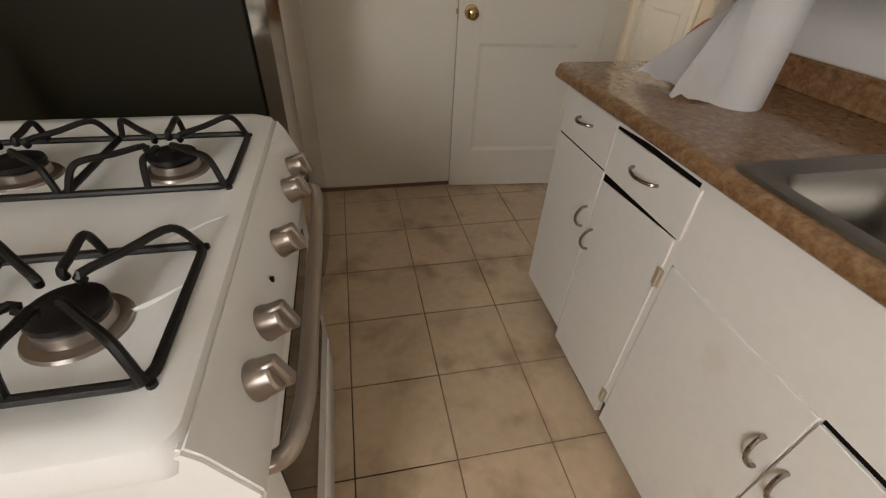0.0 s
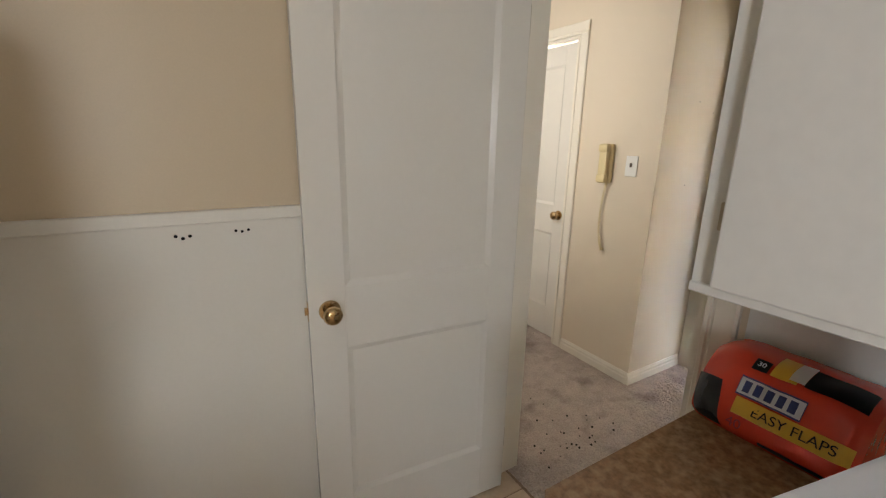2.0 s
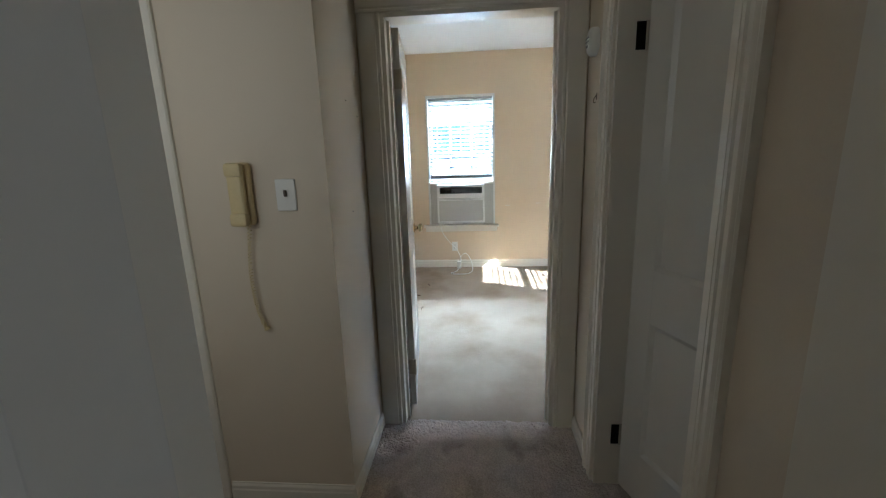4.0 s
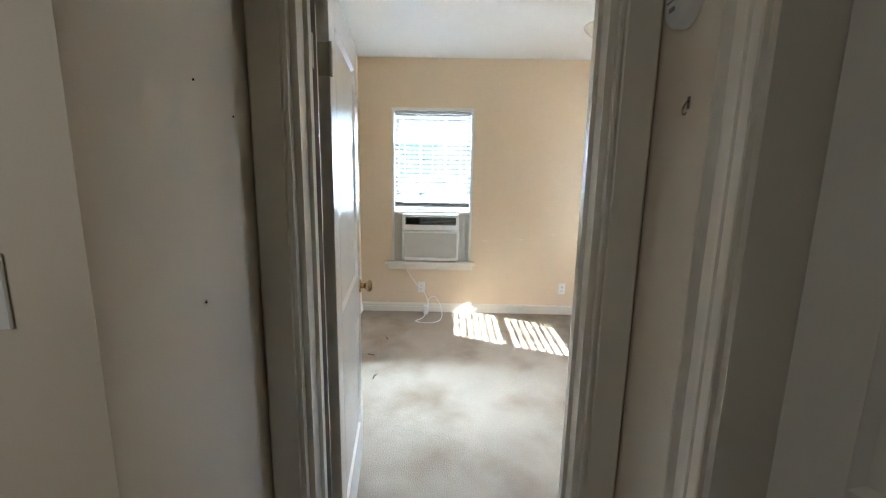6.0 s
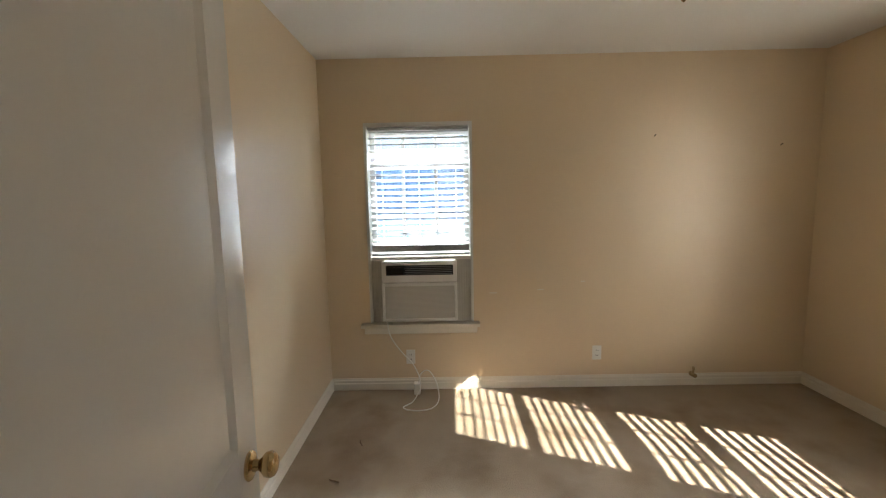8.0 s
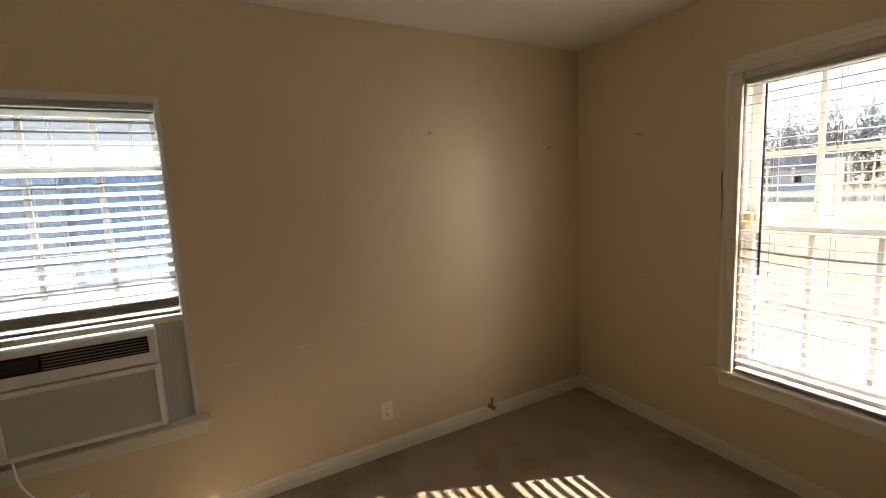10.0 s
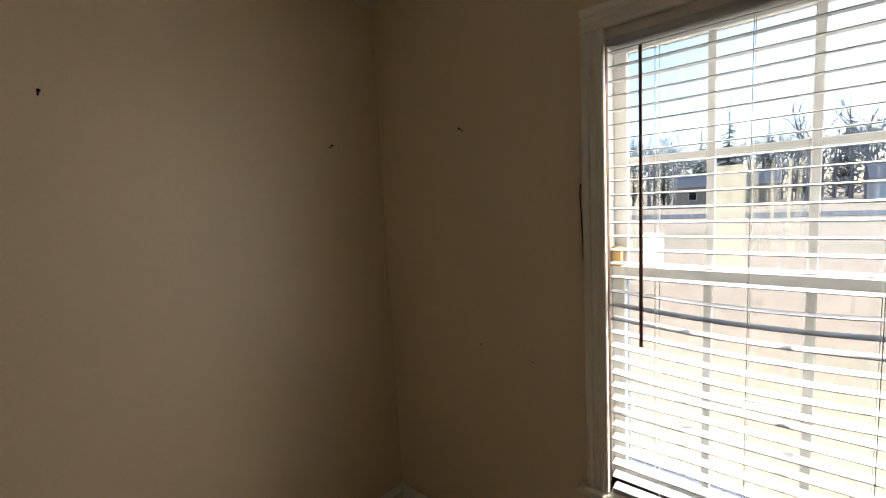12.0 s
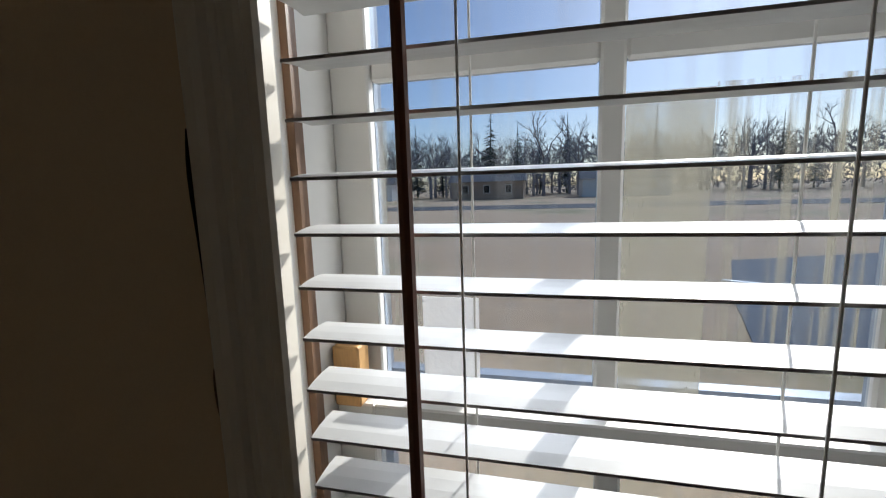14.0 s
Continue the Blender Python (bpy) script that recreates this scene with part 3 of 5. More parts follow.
part("stop", boxes((HE + 0.05, HE + 0.075, 3.06, 3.072, 0, 2.022)), TRIM, db)
part("stop", boxes((HE + 0.05, HE + 0.075, 2.308, 2.32, 0, 2.022)), TRIM, db)
for z in (0.25, 1.8):
    part("jamb_hinge", boxes((BW - 0.04, BW - 0.004, 3.068, 3.0715, z - 0.045, z + 0.045)), mat("painted_hinge", (0.5, 0.45, 0.36), 0.4), db, "painted hinge leaf")
hung_door("door_2", (BW + 0.040, 3.036, 0), 186.6, 0.765, 2.01, "white two-panel bedroom door standing open", knobs=(1, -1), knob_z=0.93)

# closet door in the hall nook, closed
dc = root("doorway_closet", (NOOK, 4.14, 0), "white painted closet doorway trim", "door frame", kind="structure")
lining(dc, "y", NOOK - 0.002, NOOK + 0.102, 3.82, 4.46, 2.06)
casing(dc, "y", NOOK, -1, 3.82, 4.46, 2.06, 0.07, shape=plain)
hung_door("door_3", (NOOK + 0.03, 4.438, 0), 90, 0.595, 2.02, "white closed closet door with a brass knob", knobs=(1,), knob_z=0.93, hinges=False)

# side door in the hall, nearly closed
ds = root("doorway_side", (2.89, HS, 0), "white painted side doorway trim in the hall", "door frame", kind="structure")
lining(ds, "x", HS - 0.122, HS + 0.002, 2.52, 3.26, 2.05)
casing(ds, "x", HS, 1, 2.52, 3.26, 2.05, 0.105, shape=backband)
hung_door("door_4", (3.236, HS - 0.1, 0), 20.0, 0.69, 2.02, "white side door in the dim hall, standing ajar", knobs=(1,), knob_z=0.93)
for z in (0.25, 1.8):
    part("jamb_hinge", boxes((3.236, 3.2405, HS - 0.1, HS - 0.06, z - 0.045, z + 0.045)), DARKGAP, ds, "dark hinge leaf")


# ---- windows of the bedroom ----
def swap(axis, a0, a1, t0, t1, z0, z1):
    return (a0, a1, t0, t1, z0, z1) if axis == "x" else (t0, t1, a0, a1, z0, z1)


def sash(window, axis, a0, a1, z0, z1, t0, t1, cuts_a, cuts_z, stile, rail_b, rail_t, bar=0.02, material=SASHP):
    """A glazed sash in a window: frame members, glazing bars and one pane per light."""
    fr = part("sash", boxes(swap(axis, a0, a0 + stile, t0, t1, z0, z1), swap(axis, a1 - stile, a1, t0, t1, z0, z1),
                            swap(axis, a0 + stile, a1 - stile, t0, t1, z0, z0 + rail_b), swap(axis, a0 + stile, a1 - stile, t0, t1, z1 - rail_t, z1), bevel=0.002), material, window)
    A = [a0 + stile, *cuts_a, a1 - stile]
    Z = [z0 + rail_b, *cuts_z, z1 - rail_t]
    m0, m1 = t0 + (t1 - t0) * 0.2, t1 - (t1 - t0) * 0.2
    for c in cuts_a:
        part("muntin", boxes(swap(axis, c - bar / 2, c + bar / 2, m0, m1, Z[0], Z[-1]), bevel=0.003), material, fr)
    for c in cuts_z:
        for p, q in zip(A, A[1:]):
            pp, qq = p + (bar / 2 if p != A[0] else 0), q - (bar / 2 if q != A[-1] else 0)
            part("muntin", boxes(swap(axis, pp, qq, m0 + 0.001, m1 - 0.001, c - bar / 2, c + bar / 2), bevel=0.003), material, fr)
    mid = (t0 + t1) / 2
    for p, q in zip(A, A[1:]):
        for u, v in zip(Z, Z[1:]):
            g = part("pane", boxes(swap(axis, p, q, mid - 0.0015, mid + 0.0015, u, v)), GLASS, fr, "slightly streaked window glass")
            g.visible_shadow = False
    return fr


# tall south window
w2 = root("window_1", (5.31, BS, 0.5), "white double-hung window with six-light sashes and fluted casing", "window", kind="structure")
casing(w2, "x", BS, 1, 4.90, 5.750, 2.128, 0.076, bottom=0.53)
part("sill", boxes((4.775, 5.86, BS - 0.10, BS + 0.045, 0.505, 0.53), bevel=0.006, seg=2), TRIM, w2)
part("apron", boxes((4.82, 5.82, BS, BS + 0.018, 0.435, 0.505), bevel=0.004), TRIM, w2)
part("jamb", boxes((5.767, 5.785, BS - 0.24, BS + 0.002, 0.53, 2.155)), SASHP, w2)
part("jamb", boxes((4.885, 4.90, BS - 0.24, BS + 0.002, 0.53, 2.155)), SASHP, w2)
part("head_jamb", boxes((4.90, 5.767, BS - 0.24, BS + 0.002, 2.14, 2.155)), SASHP, w2)
part("head_stop", boxes((4.901, 5.766, BS - 0.055, BS - 0.004, 2.092, 2.138), bevel=0.002), TRIM, w2, "flat painted strip over the blind")
part("parting_strip", boxes((5.759, 5.767, BS - 0.050, BS - 0.036, 0.53, 2.09)), WOOD, w2, "bare worn brown wood strip")
part("parting_strip", boxes((4.90, 4.912, BS - 0.050, BS - 0.036, 0.53, 2.09)), WOOD, w2, "bare worn brown wood strip")
part("sub_sill", boxes((4.90, 5.767, BS - 0.26, BS - 0.10, 0.48, 0.54)), SASHP, w2)
sash(w2, "x", 4.90, 5.767, 1.31, 2.138, BS - 0.155, BS - 0.125, (5.222, 5.471), (1.711,), 0.045, 0.034, 0.06, 0.024)
sash(w2, "x", 4.90, 5.767, 0.54, 1.342, BS - 0.122, BS - 0.092, (5.222, 5.471), (0.93,), 0.045, 0.06, 0.04, 0.024)
part("storm_frame", boxes((4.90, 4.925, BS - 0.215, BS - 0.195, 0.53, 2.12), (5.742, 5.767, BS - 0.215, BS - 0.195, 0.53, 2.12), (4.925, 5.742, BS - 0.215, BS - 0.195, 1.315, 1.34), (4.925, 5.742, BS - 0.215, BS - 0.195, 0.54, 0.565), (4.925, 5.742, BS - 0.215, BS - 0.195, 2.095, 2.12)), GREY, w2, "grey aluminium storm window frame")
bm = bmesh.new()
box(bm, 5.380, 5.458, BS - 0.1365, BS - 0.1355, 1.346, 1.668)
film = part("residue", bm, FILM, w2, "cream dried residue covering part of the glass")
film.visible_shadow = False
for a0, a1 in ((5.250, 5.379), (5.675, 5.721)):
    film = part("residue_streaks", boxes((a0, a1, BS - 0.1365, BS - 0.1355, 1.39, 1.672)), STREAKS, w2, "thin cream streaks run down the glass")
    film.visible_shadow = False
part("taped_paper", boxes((5.607, 5.673, BS - 0.1365, BS - 0.1355, 1.346, 1.458)), PAPER, w2, "white paper taped on the glass")
part("sash_wedge", boxes((5.733, 5.765, BS - 0.112, BS - 0.084, 1.342, 1.412), bevel=0.002), PINE, w2, "small pine wedge block with two screws")

# east window over the air conditioner
w1 = root("window_2", (BE, 2.865, 0.5), "white window with a raised sash over an air conditioner", "window", kind="structure")
part("jamb", boxes((BE - 0.004, BE + 0.24, 2.455, 2.475, 0.55, 2.10)), SASHP, w1)
part("jamb", boxes((BE - 0.004, BE + 0.24, 3.255, 3.275, 0.55, 2.10)), SASHP, w1)
part("head_jamb", boxes((BE - 0.004, BE + 0.24, 2.475, 3.255, 2.072, 2.10)), SASHP, w1)
part("sill", boxes((BE - 0.06, BE + 0.10, 2.41, 3.345, 0.522, 0.552), bevel=0.005, seg=2), TRIM, w1)
part("apron", boxes((BE - 0.02, BE, 2.43, 3.325, 0.465, 0.522), bevel=0.004), TRIM, w1)
part("sub_sill", boxes((BE + 0.10, BE + 0.26, 2.475, 3.255, 0.50, 0.56)), SASHP, w1)
sash(w1, "y", 2.475, 3.255, 1.36, 2.07, BE + 0.155, BE + 0.185, (2.735, 2.995), (1.715,), 0.04, 0.045, 0.045, 0.024)
sash(w1, "y", 2.475, 3.255, 1.065, 1.80, BE + 0.115, BE + 0.145, (2.735, 2.995), (1.43,), 0.04, 0.05, 0.04, 0.024)


def blind(name, axis, a0, a1, zt, zb, pitch, mid, sag, wand_at, label, room, stacked=0, cords=(), hw=0.025, tilt=0.33, rail=0.045, low_pitch=0.0, turn_at=99):
    """A slatted blind: headrail, slats, bottom rail, ladder cords and a tilt wand; room: the way into the room."""
    b = root(name, ((a0 + a1) / 2, mid, zt) if axis == "x" else (mid, (a0 + a1) / 2, zt), label, "blind")
    part("headrail", boxes(swap(axis, a0, a1, mid - 0.027, mid + 0.027, zt - rail, zt), bevel=0.003), SLAT, b)

    def level(i):
        return zt - rail - 0.025 + 0.012 * (rail < 0.04) - pitch * min(i, turn_at) - low_pitch * max(0, i - turn_at)
    n = 0
    while level(n) - 0.6 * pitch > zb:
        n += 1

    def slat_mesh(drop):
        bm = bmesh.new()
        m, k = 10, 3
        for top in (0.0014, -0.0014):
            grid = []
            for i in range(m + 1):
                u = i / m
                a = a0 + 0.004 + (a1 - a0 - 0.008) * u
                row = []
                for j in range(k + 1):
                    w = -hw + 2 * hw * j / k
                    z = top + 0.0015 * (1 - (w / hw) ** 2) - drop * math.sin(math.pi * u)
                    z -= tilt * w * room
                    row.append(bm.verts.new((a - (a0 + a1) / 2, w, z) if axis == "x" else (w, a - (a0 + a1) / 2, z)))
                grid.append(row)
            for p, q in zip(grid, grid[1:]):
                for j in range(k):
                    bm.faces.new((p[j], p[j + 1], q[j + 1], q[j]))
        bm.verts.ensure_lookup_table()
        h = (m + 1) * (k + 1)
        for i in range(m):
            for j in (0, k):
                a, c = i * (k + 1) + j, (i + 1) * (k + 1) + j
                bm.faces.new((bm.verts[a], bm.verts[c], bm.verts[c + h], bm.verts[a + h]))
        for i in (0, m):
            for j in range(k):
                a = i * (k + 1) + j
                bm.faces.new((bm.verts[a], bm.verts[a + 1], bm.verts[a + 1 + h], bm.verts[a + h]))
        return mesh_of("slat", bm, SLAT)
    flat, bowed = slat_mesh(0.001), slat_mesh(sag)
    rs = random.Random(7)
    for i in range(n):
        z = level(i)
        ob = new("slat", bowed if 0.5 < i / n < 0.72 else flat)
        ob.parent = b
        ob.location = (0, 0, z - zt)
        tip = rs.uniform(-2, 2)
        ob.rotation_euler = (radians(tip), 0, 0) if axis == "x" else (0, radians(tip), 0)
    z = level(n)
    for i in range(stacked):
        ob = new("slat", flat)
        ob.parent = b
        ob.location = (0, 0, z + 0.012 - 0.0065 * i - zt)
    part("bottom_rail", boxes(swap(axis, a0 + 0.004, a1 - 0.004, mid - 0.025, mid + 0.025, zb - 0.012 - 0.0065 * stacked, zb + 0.004 - 0.0065 * stacked), bevel=0.003), SLAT, b)
    for c in cords:
        for o in (-0.027, 0.027):
            bm = bmesh.new()
            p = (c, mid + o) if axis == "x" else (mid + o, c)
            cyl(bm, (*p, zt - 0.04), (*p, zb - 0.0065 * stacked), 0.0011, n=6)
            part("ladder_cord", bm, CORD, b)
    if wand_at is not None:
        bm = bmesh.new()
        p = (wand_at, mid + room * 0.036) if axis == "x" else (mid + room * 0.036, wand_at)
        cyl(bm, (*p, zt - 0.05), (*p, 1.10), 0.0052, 0.0062, n=8)
        part("wand", bm, WAND, b, "dark brown wooden tilt wand")
    return b


blind("window_blind", "x", 4.912, 5.741, 2.092, 0.555, 0.0457, BS - 0.008, 0.02, 5.634, "white slat blind lowered over the tall window", 1, cords=(5.09, 5.356, 5.595), hw=0.0205, tilt=0.06, rail=0.027, low_pitch=0.0478, turn_at=15)
blind("window_blind", "y", 2.48, 3.25, 2.070, 1.15, 0.046, BE + 0.045, 0.004, None, "white slat blind half raised above the air conditioner", -1, stacked=8, cords=(2.58, 2.865, 3.15), rail=0.02)


# ---- bedroom things ----
def air_conditioner():
    y0, y1, z0, z1, xf = 2.585, 3.165, 0.585, 1.05, BE - 0.07
    a = root("air_conditioner", (BE + 0.1, 2.875, z0), "white window air conditioner with a dark louvre", "air conditioner")
    part("body", boxes((BE - 0.02, BE + 0.45, y0 + 0.012, y1 - 0.012, 0.562, z1 - 0.01), bevel=0.004), PLASTIC, a)
    bm = boxes((xf, BE - 0.02, y0, y1, 0.89, z1), bevel=0.008, seg=2)
    part("top_front", bm, PLASTIC, a, smooth=True)
    lou = part("louvre", boxes((xf - 0.002, xf + 0.003, y0 + 0.03, y1 - 0.035, 0.945, 1.022)), BLACK, a, "black air outlet louvre")
    for k in range(5):
        part("vane", boxes((xf - 0.004, xf - 0.002, y0 + 0.035, y1 - 0.18, 0.953 + 0.014 * k, 0.956 + 0.014 * k)), GREY, lou)
    part("display", boxes((xf - 0.0035, xf - 0.002, y1 - 0.17, y1 - 0.05, 0.955, 1.012)), mat("display_black", (0.004, 0.004, 0.005), 0.1), lou, "black control display")
    fr = part("front_frame", boxes((xf - 0.008, BE - 0.02, y0, y0 + 0.022, z0, 0.885), (xf - 0.008, BE - 0.02, y1 - 0.022, y1, z0, 0.885), (xf - 0.008, BE - 0.02, y0 + 0.022, y1 - 0.022, z0, z0 + 0.022), (xf - 0.008, BE - 0.02, y0 + 0.022, y1 - 0.022, 0.86, 0.885), bevel=0.003), PLASTIC, a)
    g = part("grille", boxes((xf, BE - 0.03, y0 + 0.022, y1 - 0.022, z0 + 0.022, 0.86)), mat("grille_mesh", (0.55, 0.53, 0.47), 0.6, var=0.1, fine=400, bump=0.5), a, "fine grey intake grille")
    for k in range(26):
        z = z0 + 0.03 + 0.0095 * k
        part("grille_bar", boxes((xf - 0.002, xf, y0 + 0.024, y1 - 0.024, z, z + 0.004)), mat("grille_bar", (0.62, 0.60, 0.55), 0.5), g)
    for p, q in ((2.475, y0 + 0.012), (y1 - 0.012, 3.255)):
        k = max(4, int((q - p) / 0.009))
        front = [(BE + (0.02 if i % 2 else 0.0215), p + (q - p) * i / k) for i in range(k + 1)]
        bm = prism(bmesh.new(), [(x, y, 0.5525) for x, y in [(BE + 0.045, p), *front, (BE + 0.045, q)]], (0, 0, 0.4975))
        part("side_curtain", bm, mat("accordion_grey", (0.52, 0.50, 0.45), 0.6), a, "grey accordion side filler")
    part("top_filler", boxes((BE + 0.02, BE + 0.05, 2.475, 3.255, 1.05, 1.075)), TRIM, a)
    return a


air_conditioner()


def outlet(axis, at, side, a, z, label="white double wall outlet"):
    def S(o0, o1, p, q, u, v):
        o0, o1 = sorted((at + side * o0, at + side * o1))
        return (p, q, o0, o1, u, v) if axis == "x" else (o0, o1, p, q, u, v)
    o = root("wall_outlet", (a, at, z) if axis == "x" else (at, a, z), label, "outlet")
    part("plate", boxes(S(0, 0.006, a - 0.036, a + 0.036, z - 0.058, z + 0.058), bevel=0.002), PLASTIC, o)
    for dz in (-0.02, 0.02):
        s = part("socket", boxes(S(0.006, 0.0085, a - 0.017, a + 0.017, z + dz - 0.014, z + dz + 0.014), bevel=0.001), PLASTIC, o)
        part("slot", boxes(S(0.0085, 0.009, a - 0.008, a - 0.005, z + dz - 0.006, z + dz + 0.006), S(0.0085, 0.009, a + 0.005, a + 0.008, z + dz - 0.006, z + dz + 0.006)), DARKGAP, s)
    return o


outlet("y", BE, -1, 2.965, 0.27, "white wall outlet under the air conditioner")
outlet("y", BE, -1, 1.478, 0.28)
bm = bmesh.new()
tube(bm, [(6.80, 3.13, 0.585), (6.79, 3.12, 0.50), (6.78, 3.08, 0.42), (6.77, 3.01, 0.33), (6.74, 2.93, 0.25), (6.70, 2.88, 0.12), (6.64, 2.93, 0.015), (6.55, 3.0, 0.010), (6.50, 2.93, 0.010), (6.52, 2.80, 0.010), (6.62, 2.74, 0.03), (6.72, 2.76, 0.12), (6.76, 2.82, 0.20), (6.77, 2.88, 0.17), (6.76, 2.90, 0.10)], 0.0045, smooth=5)
pc = root("power_cord", (6.7, 2.9, 0), "white air conditioner power cord lying loose with its plug", "cord")
part("cable", bm, PLASTIC, pc, smooth=True)
part("plug", boxes((6.735, 6.785, 2.885, 2.935, 0.012, 0.105), bevel=0.008, seg=2), PLASTIC, pc, "white plug block")

# gas stub by the baseboard
gv = root("gas_valve", (BE - 0.03, 0.725, 0.1), "old brass gas valve on the baseboard", "valve")
bm = bmesh.new()
lathe(bm, (BE - 0.012, 0.725, 0.10), (-1, 0, 0), [(0, 0.02), (0.012, 0.02), (0.014, 0.013), (0.04, 0.013), (0.042, 0.017), (0.055, 0.017), (0.056, 0.0001)], n=10)
part("stub", bm, mat("aged_brass", (0.36, 0.26, 0.14), 0.5, 0.7, var=0.2), gv, smooth=True)
bm = bmesh.new()
cyl(bm, (BE - 0.04, 0.725, 0.10), (BE - 0.04, 0.725, 0.14), 0.007, n=8)
box(bm, BE - 0.052, BE - 0.028, 0.722, 0.728, 0.14, 0.165)
part("tap", bm, mat("aged_brass", (0.36, 0.26, 0.14), 0.5, 0.7, var=0.2), gv)

for y, z in ((1.085, 1.957), (0.138, 1.873)):
    n_ = root("wall_nail", (BE, y, z), "small dark nail in the beige wall", "nail", group="nails in the bedroom walls")
    bm = bmesh.new()
    cyl(bm, (BE + 0.001, y, z), (BE - 0.022, y, z + 0.008), 0.0022, n=7)
    cyl(bm, (BE - 0.022, y, z + 0.008), (BE - 0.024, y, z + 0.009), 0.005, n=8)
    part("shank", bm, DARKGAP, n_)
for x, z in ((6.346, 1.897),):
    n_ = root("wall_nail", (x, BS, z), "small dark nail in the beige wall", "nail", group="nails in the bedroom walls")
    bm = bmesh.new()
    cyl(bm, (x, BS - 0.001, z), (x + 0.004, BS + 0.022, z + 0.008), 0.0022, n=7)
    cyl(bm, (x + 0.004, BS + 0.022, z + 0.008), (x + 0.004, BS + 0.024, z + 0.009), 0.005, n=8)
    part("shank", bm, DARKGAP, n_)
for s_ in ((6.30, 0.98), (6.05, 0.95)):
    marks("wall_hole", [s_], 0.004, "y", BS - 0.002, "small dark nail hole", "nail hole", 0.003)
for y, z, l in ((1.93, 0.80, 0.05), (2.30, 0.78, 0.06), (1.60, 0.86, 0.03)):
    thing("paint_scratch", boxes((BE - 0.0015, BE + 0.001, y - l / 2, y + l / 2, z - 0.004, z + 0.004)), mat("bare_plaster", (0.75, 0.70, 0.62), 0.8), "pale scratch in the beige paint", "scratch")

# hook and wire beside the tall window
sh = root("curtain_wire", (5.784, BS + 0.01, 1.4), "dark wire hanging beside the window casing from a screw", "wire")
bm = bmesh.new()
tube(bm, [(5.838, BS + 0.004, 1.640), (5.840, BS + 0.006, 1.60), (5.837, BS + 0.006, 1.54), (5.834, BS + 0.006, 1.47), (5.832, BS + 0.006, 1.42)], 0.0022)
part("wire", bm, BLACK, sh, smooth=True)
bm = bmesh.new()
tube(bm, [(5.832, BS, 1.425), (5.832, BS + 0.010, 1.422), (5.830, BS + 0.014, 1.40), (5.831, BS + 0.010, 1.375), (5.833, BS + 0.006, 1.385)], 0.002)
part("hook", bm, CHROME, sh, smooth=True)

# ceiling lamp
cl = root("ceiling_lamp", (5.4, 1.7, H), "cream frosted glass bowl ceiling lamp on a short stem", "lamp")
bm = bmesh.new()
lathe(bm, (5.4, 1.7, H), (0, 0, -1), [(0, 0.065), (0.012, 0.065), (0.022, 0.05), (0.03, 0.022), (0.17, 0.020), (0.18, 0.028), (0.19, 0.03), (0.195, 0.0001)])
part("stem", bm, PLASTIC, cl, smooth=True)
bm = bmesh.new()
lathe(bm, (5.4, 1.7, H - 0.165), (0, 0, -1), [(0.0, 0.155), (0.006, 0.158), (0.02, 0.148), (0.05, 0.115), (0.08, 0.07), (0.1, 0.03), (0.105, 0.0001)])
part("bowl", bm, LAMPG, cl, "cream frosted glass bowl", smooth=True)
bm = bmesh.new()
lathe(bm, (5.4, 1.7, H - 0.268), (0, 0, -1), [(0, 0.014), (0.008, 0.012), (0.016, 0.005), (0.02, 0.0001)], n=14)
part("finial", bm, BRASS, cl, smooth=True)
for a in (20, 140, 260):
    bm = bmesh.new()
    c = Vector((5.4 + 0.152 * math.cos(radians(a)), 1.7 + 0.152 * math.sin(radians(a)), H - 0.178))
    bmesh.ops.create_uvsphere(bm, u_segments=8, v_segments=6, radius=0.006, matrix=Matrix.Translation(c))
    part("screw", bm, DARKGAP, cl)
for x, y, a in ((6.11, 3.222, 20), (5.38, 3.206, -10), (5.75, 3.3, 70)):
    bm = bmesh.new()
    d = Vector((math.cos(radians(a)), math.sin(radians(a)), 0))
    tube(bm, [Vector((x, y, 0.004)) - d * 0.03, Vector((x, y + 0.006, 0.006)), Vector((x, y, 0.004)) + d * 0.03], 0.004, n=6)
    thing("carpet_scrap", bm, mat("dark_lint", (0.16, 0.11, 0.07), 1.0), "small dark scrap on the beige carpet", "scrap")

# ---- hall things ----
ph = root("wall_phone", (NOOK, 3.52, 1.31), "yellowed wall phone with its handset hung and coiled cord", "phone")
part("base", boxes((NOOK - 0.03, NOOK, 3.475, 3.555, 1.195, 1.42), bevel=0.012, seg=3), IVORY, ph, smooth=True)
bm = boxes((NOOK - 0.06, NOOK - 0.032, 3.485, 3.545, 1.20, 1.415), bevel=0.012, seg=3)
box(bm, NOOK - 0.068, NOOK - 0.03, 3.483, 3.547, 1.37, 1.42, bevel=0.012, seg=2)
box(bm, NOOK - 0.068, NOOK - 0.03, 3.483, 3.547, 1.195, 1.245, bevel=0.012, seg=2)
part("handset", bm, IVORY, ph, "yellowed plastic handset", smooth=True)
bm = bmesh.new()
pts = []
for i in range(220):
    t = i / 219
    z = 1.20 - 0.42 * math.sin(math.pi * min(1, t * 1.1) * 0.5) if t < 0.75 else 0.785 + 0.05 * (t - 0.75)
    pts.append((NOOK - 0.02 + 0.007 * math.cos(i * 1.5), 3.50 + 0.007 * math.sin(i * 1.5) + 0.02 * math.sin(t * 5), z))
tube(bm, pts, 0.002, n=5, smooth=1)
part("coiled_cord", bm, IVORY, ph, smooth=True)
sw = root("light_switch", (NOOK, 3.357, 1.3), "white toggle light switch on the hall wall", "switch")
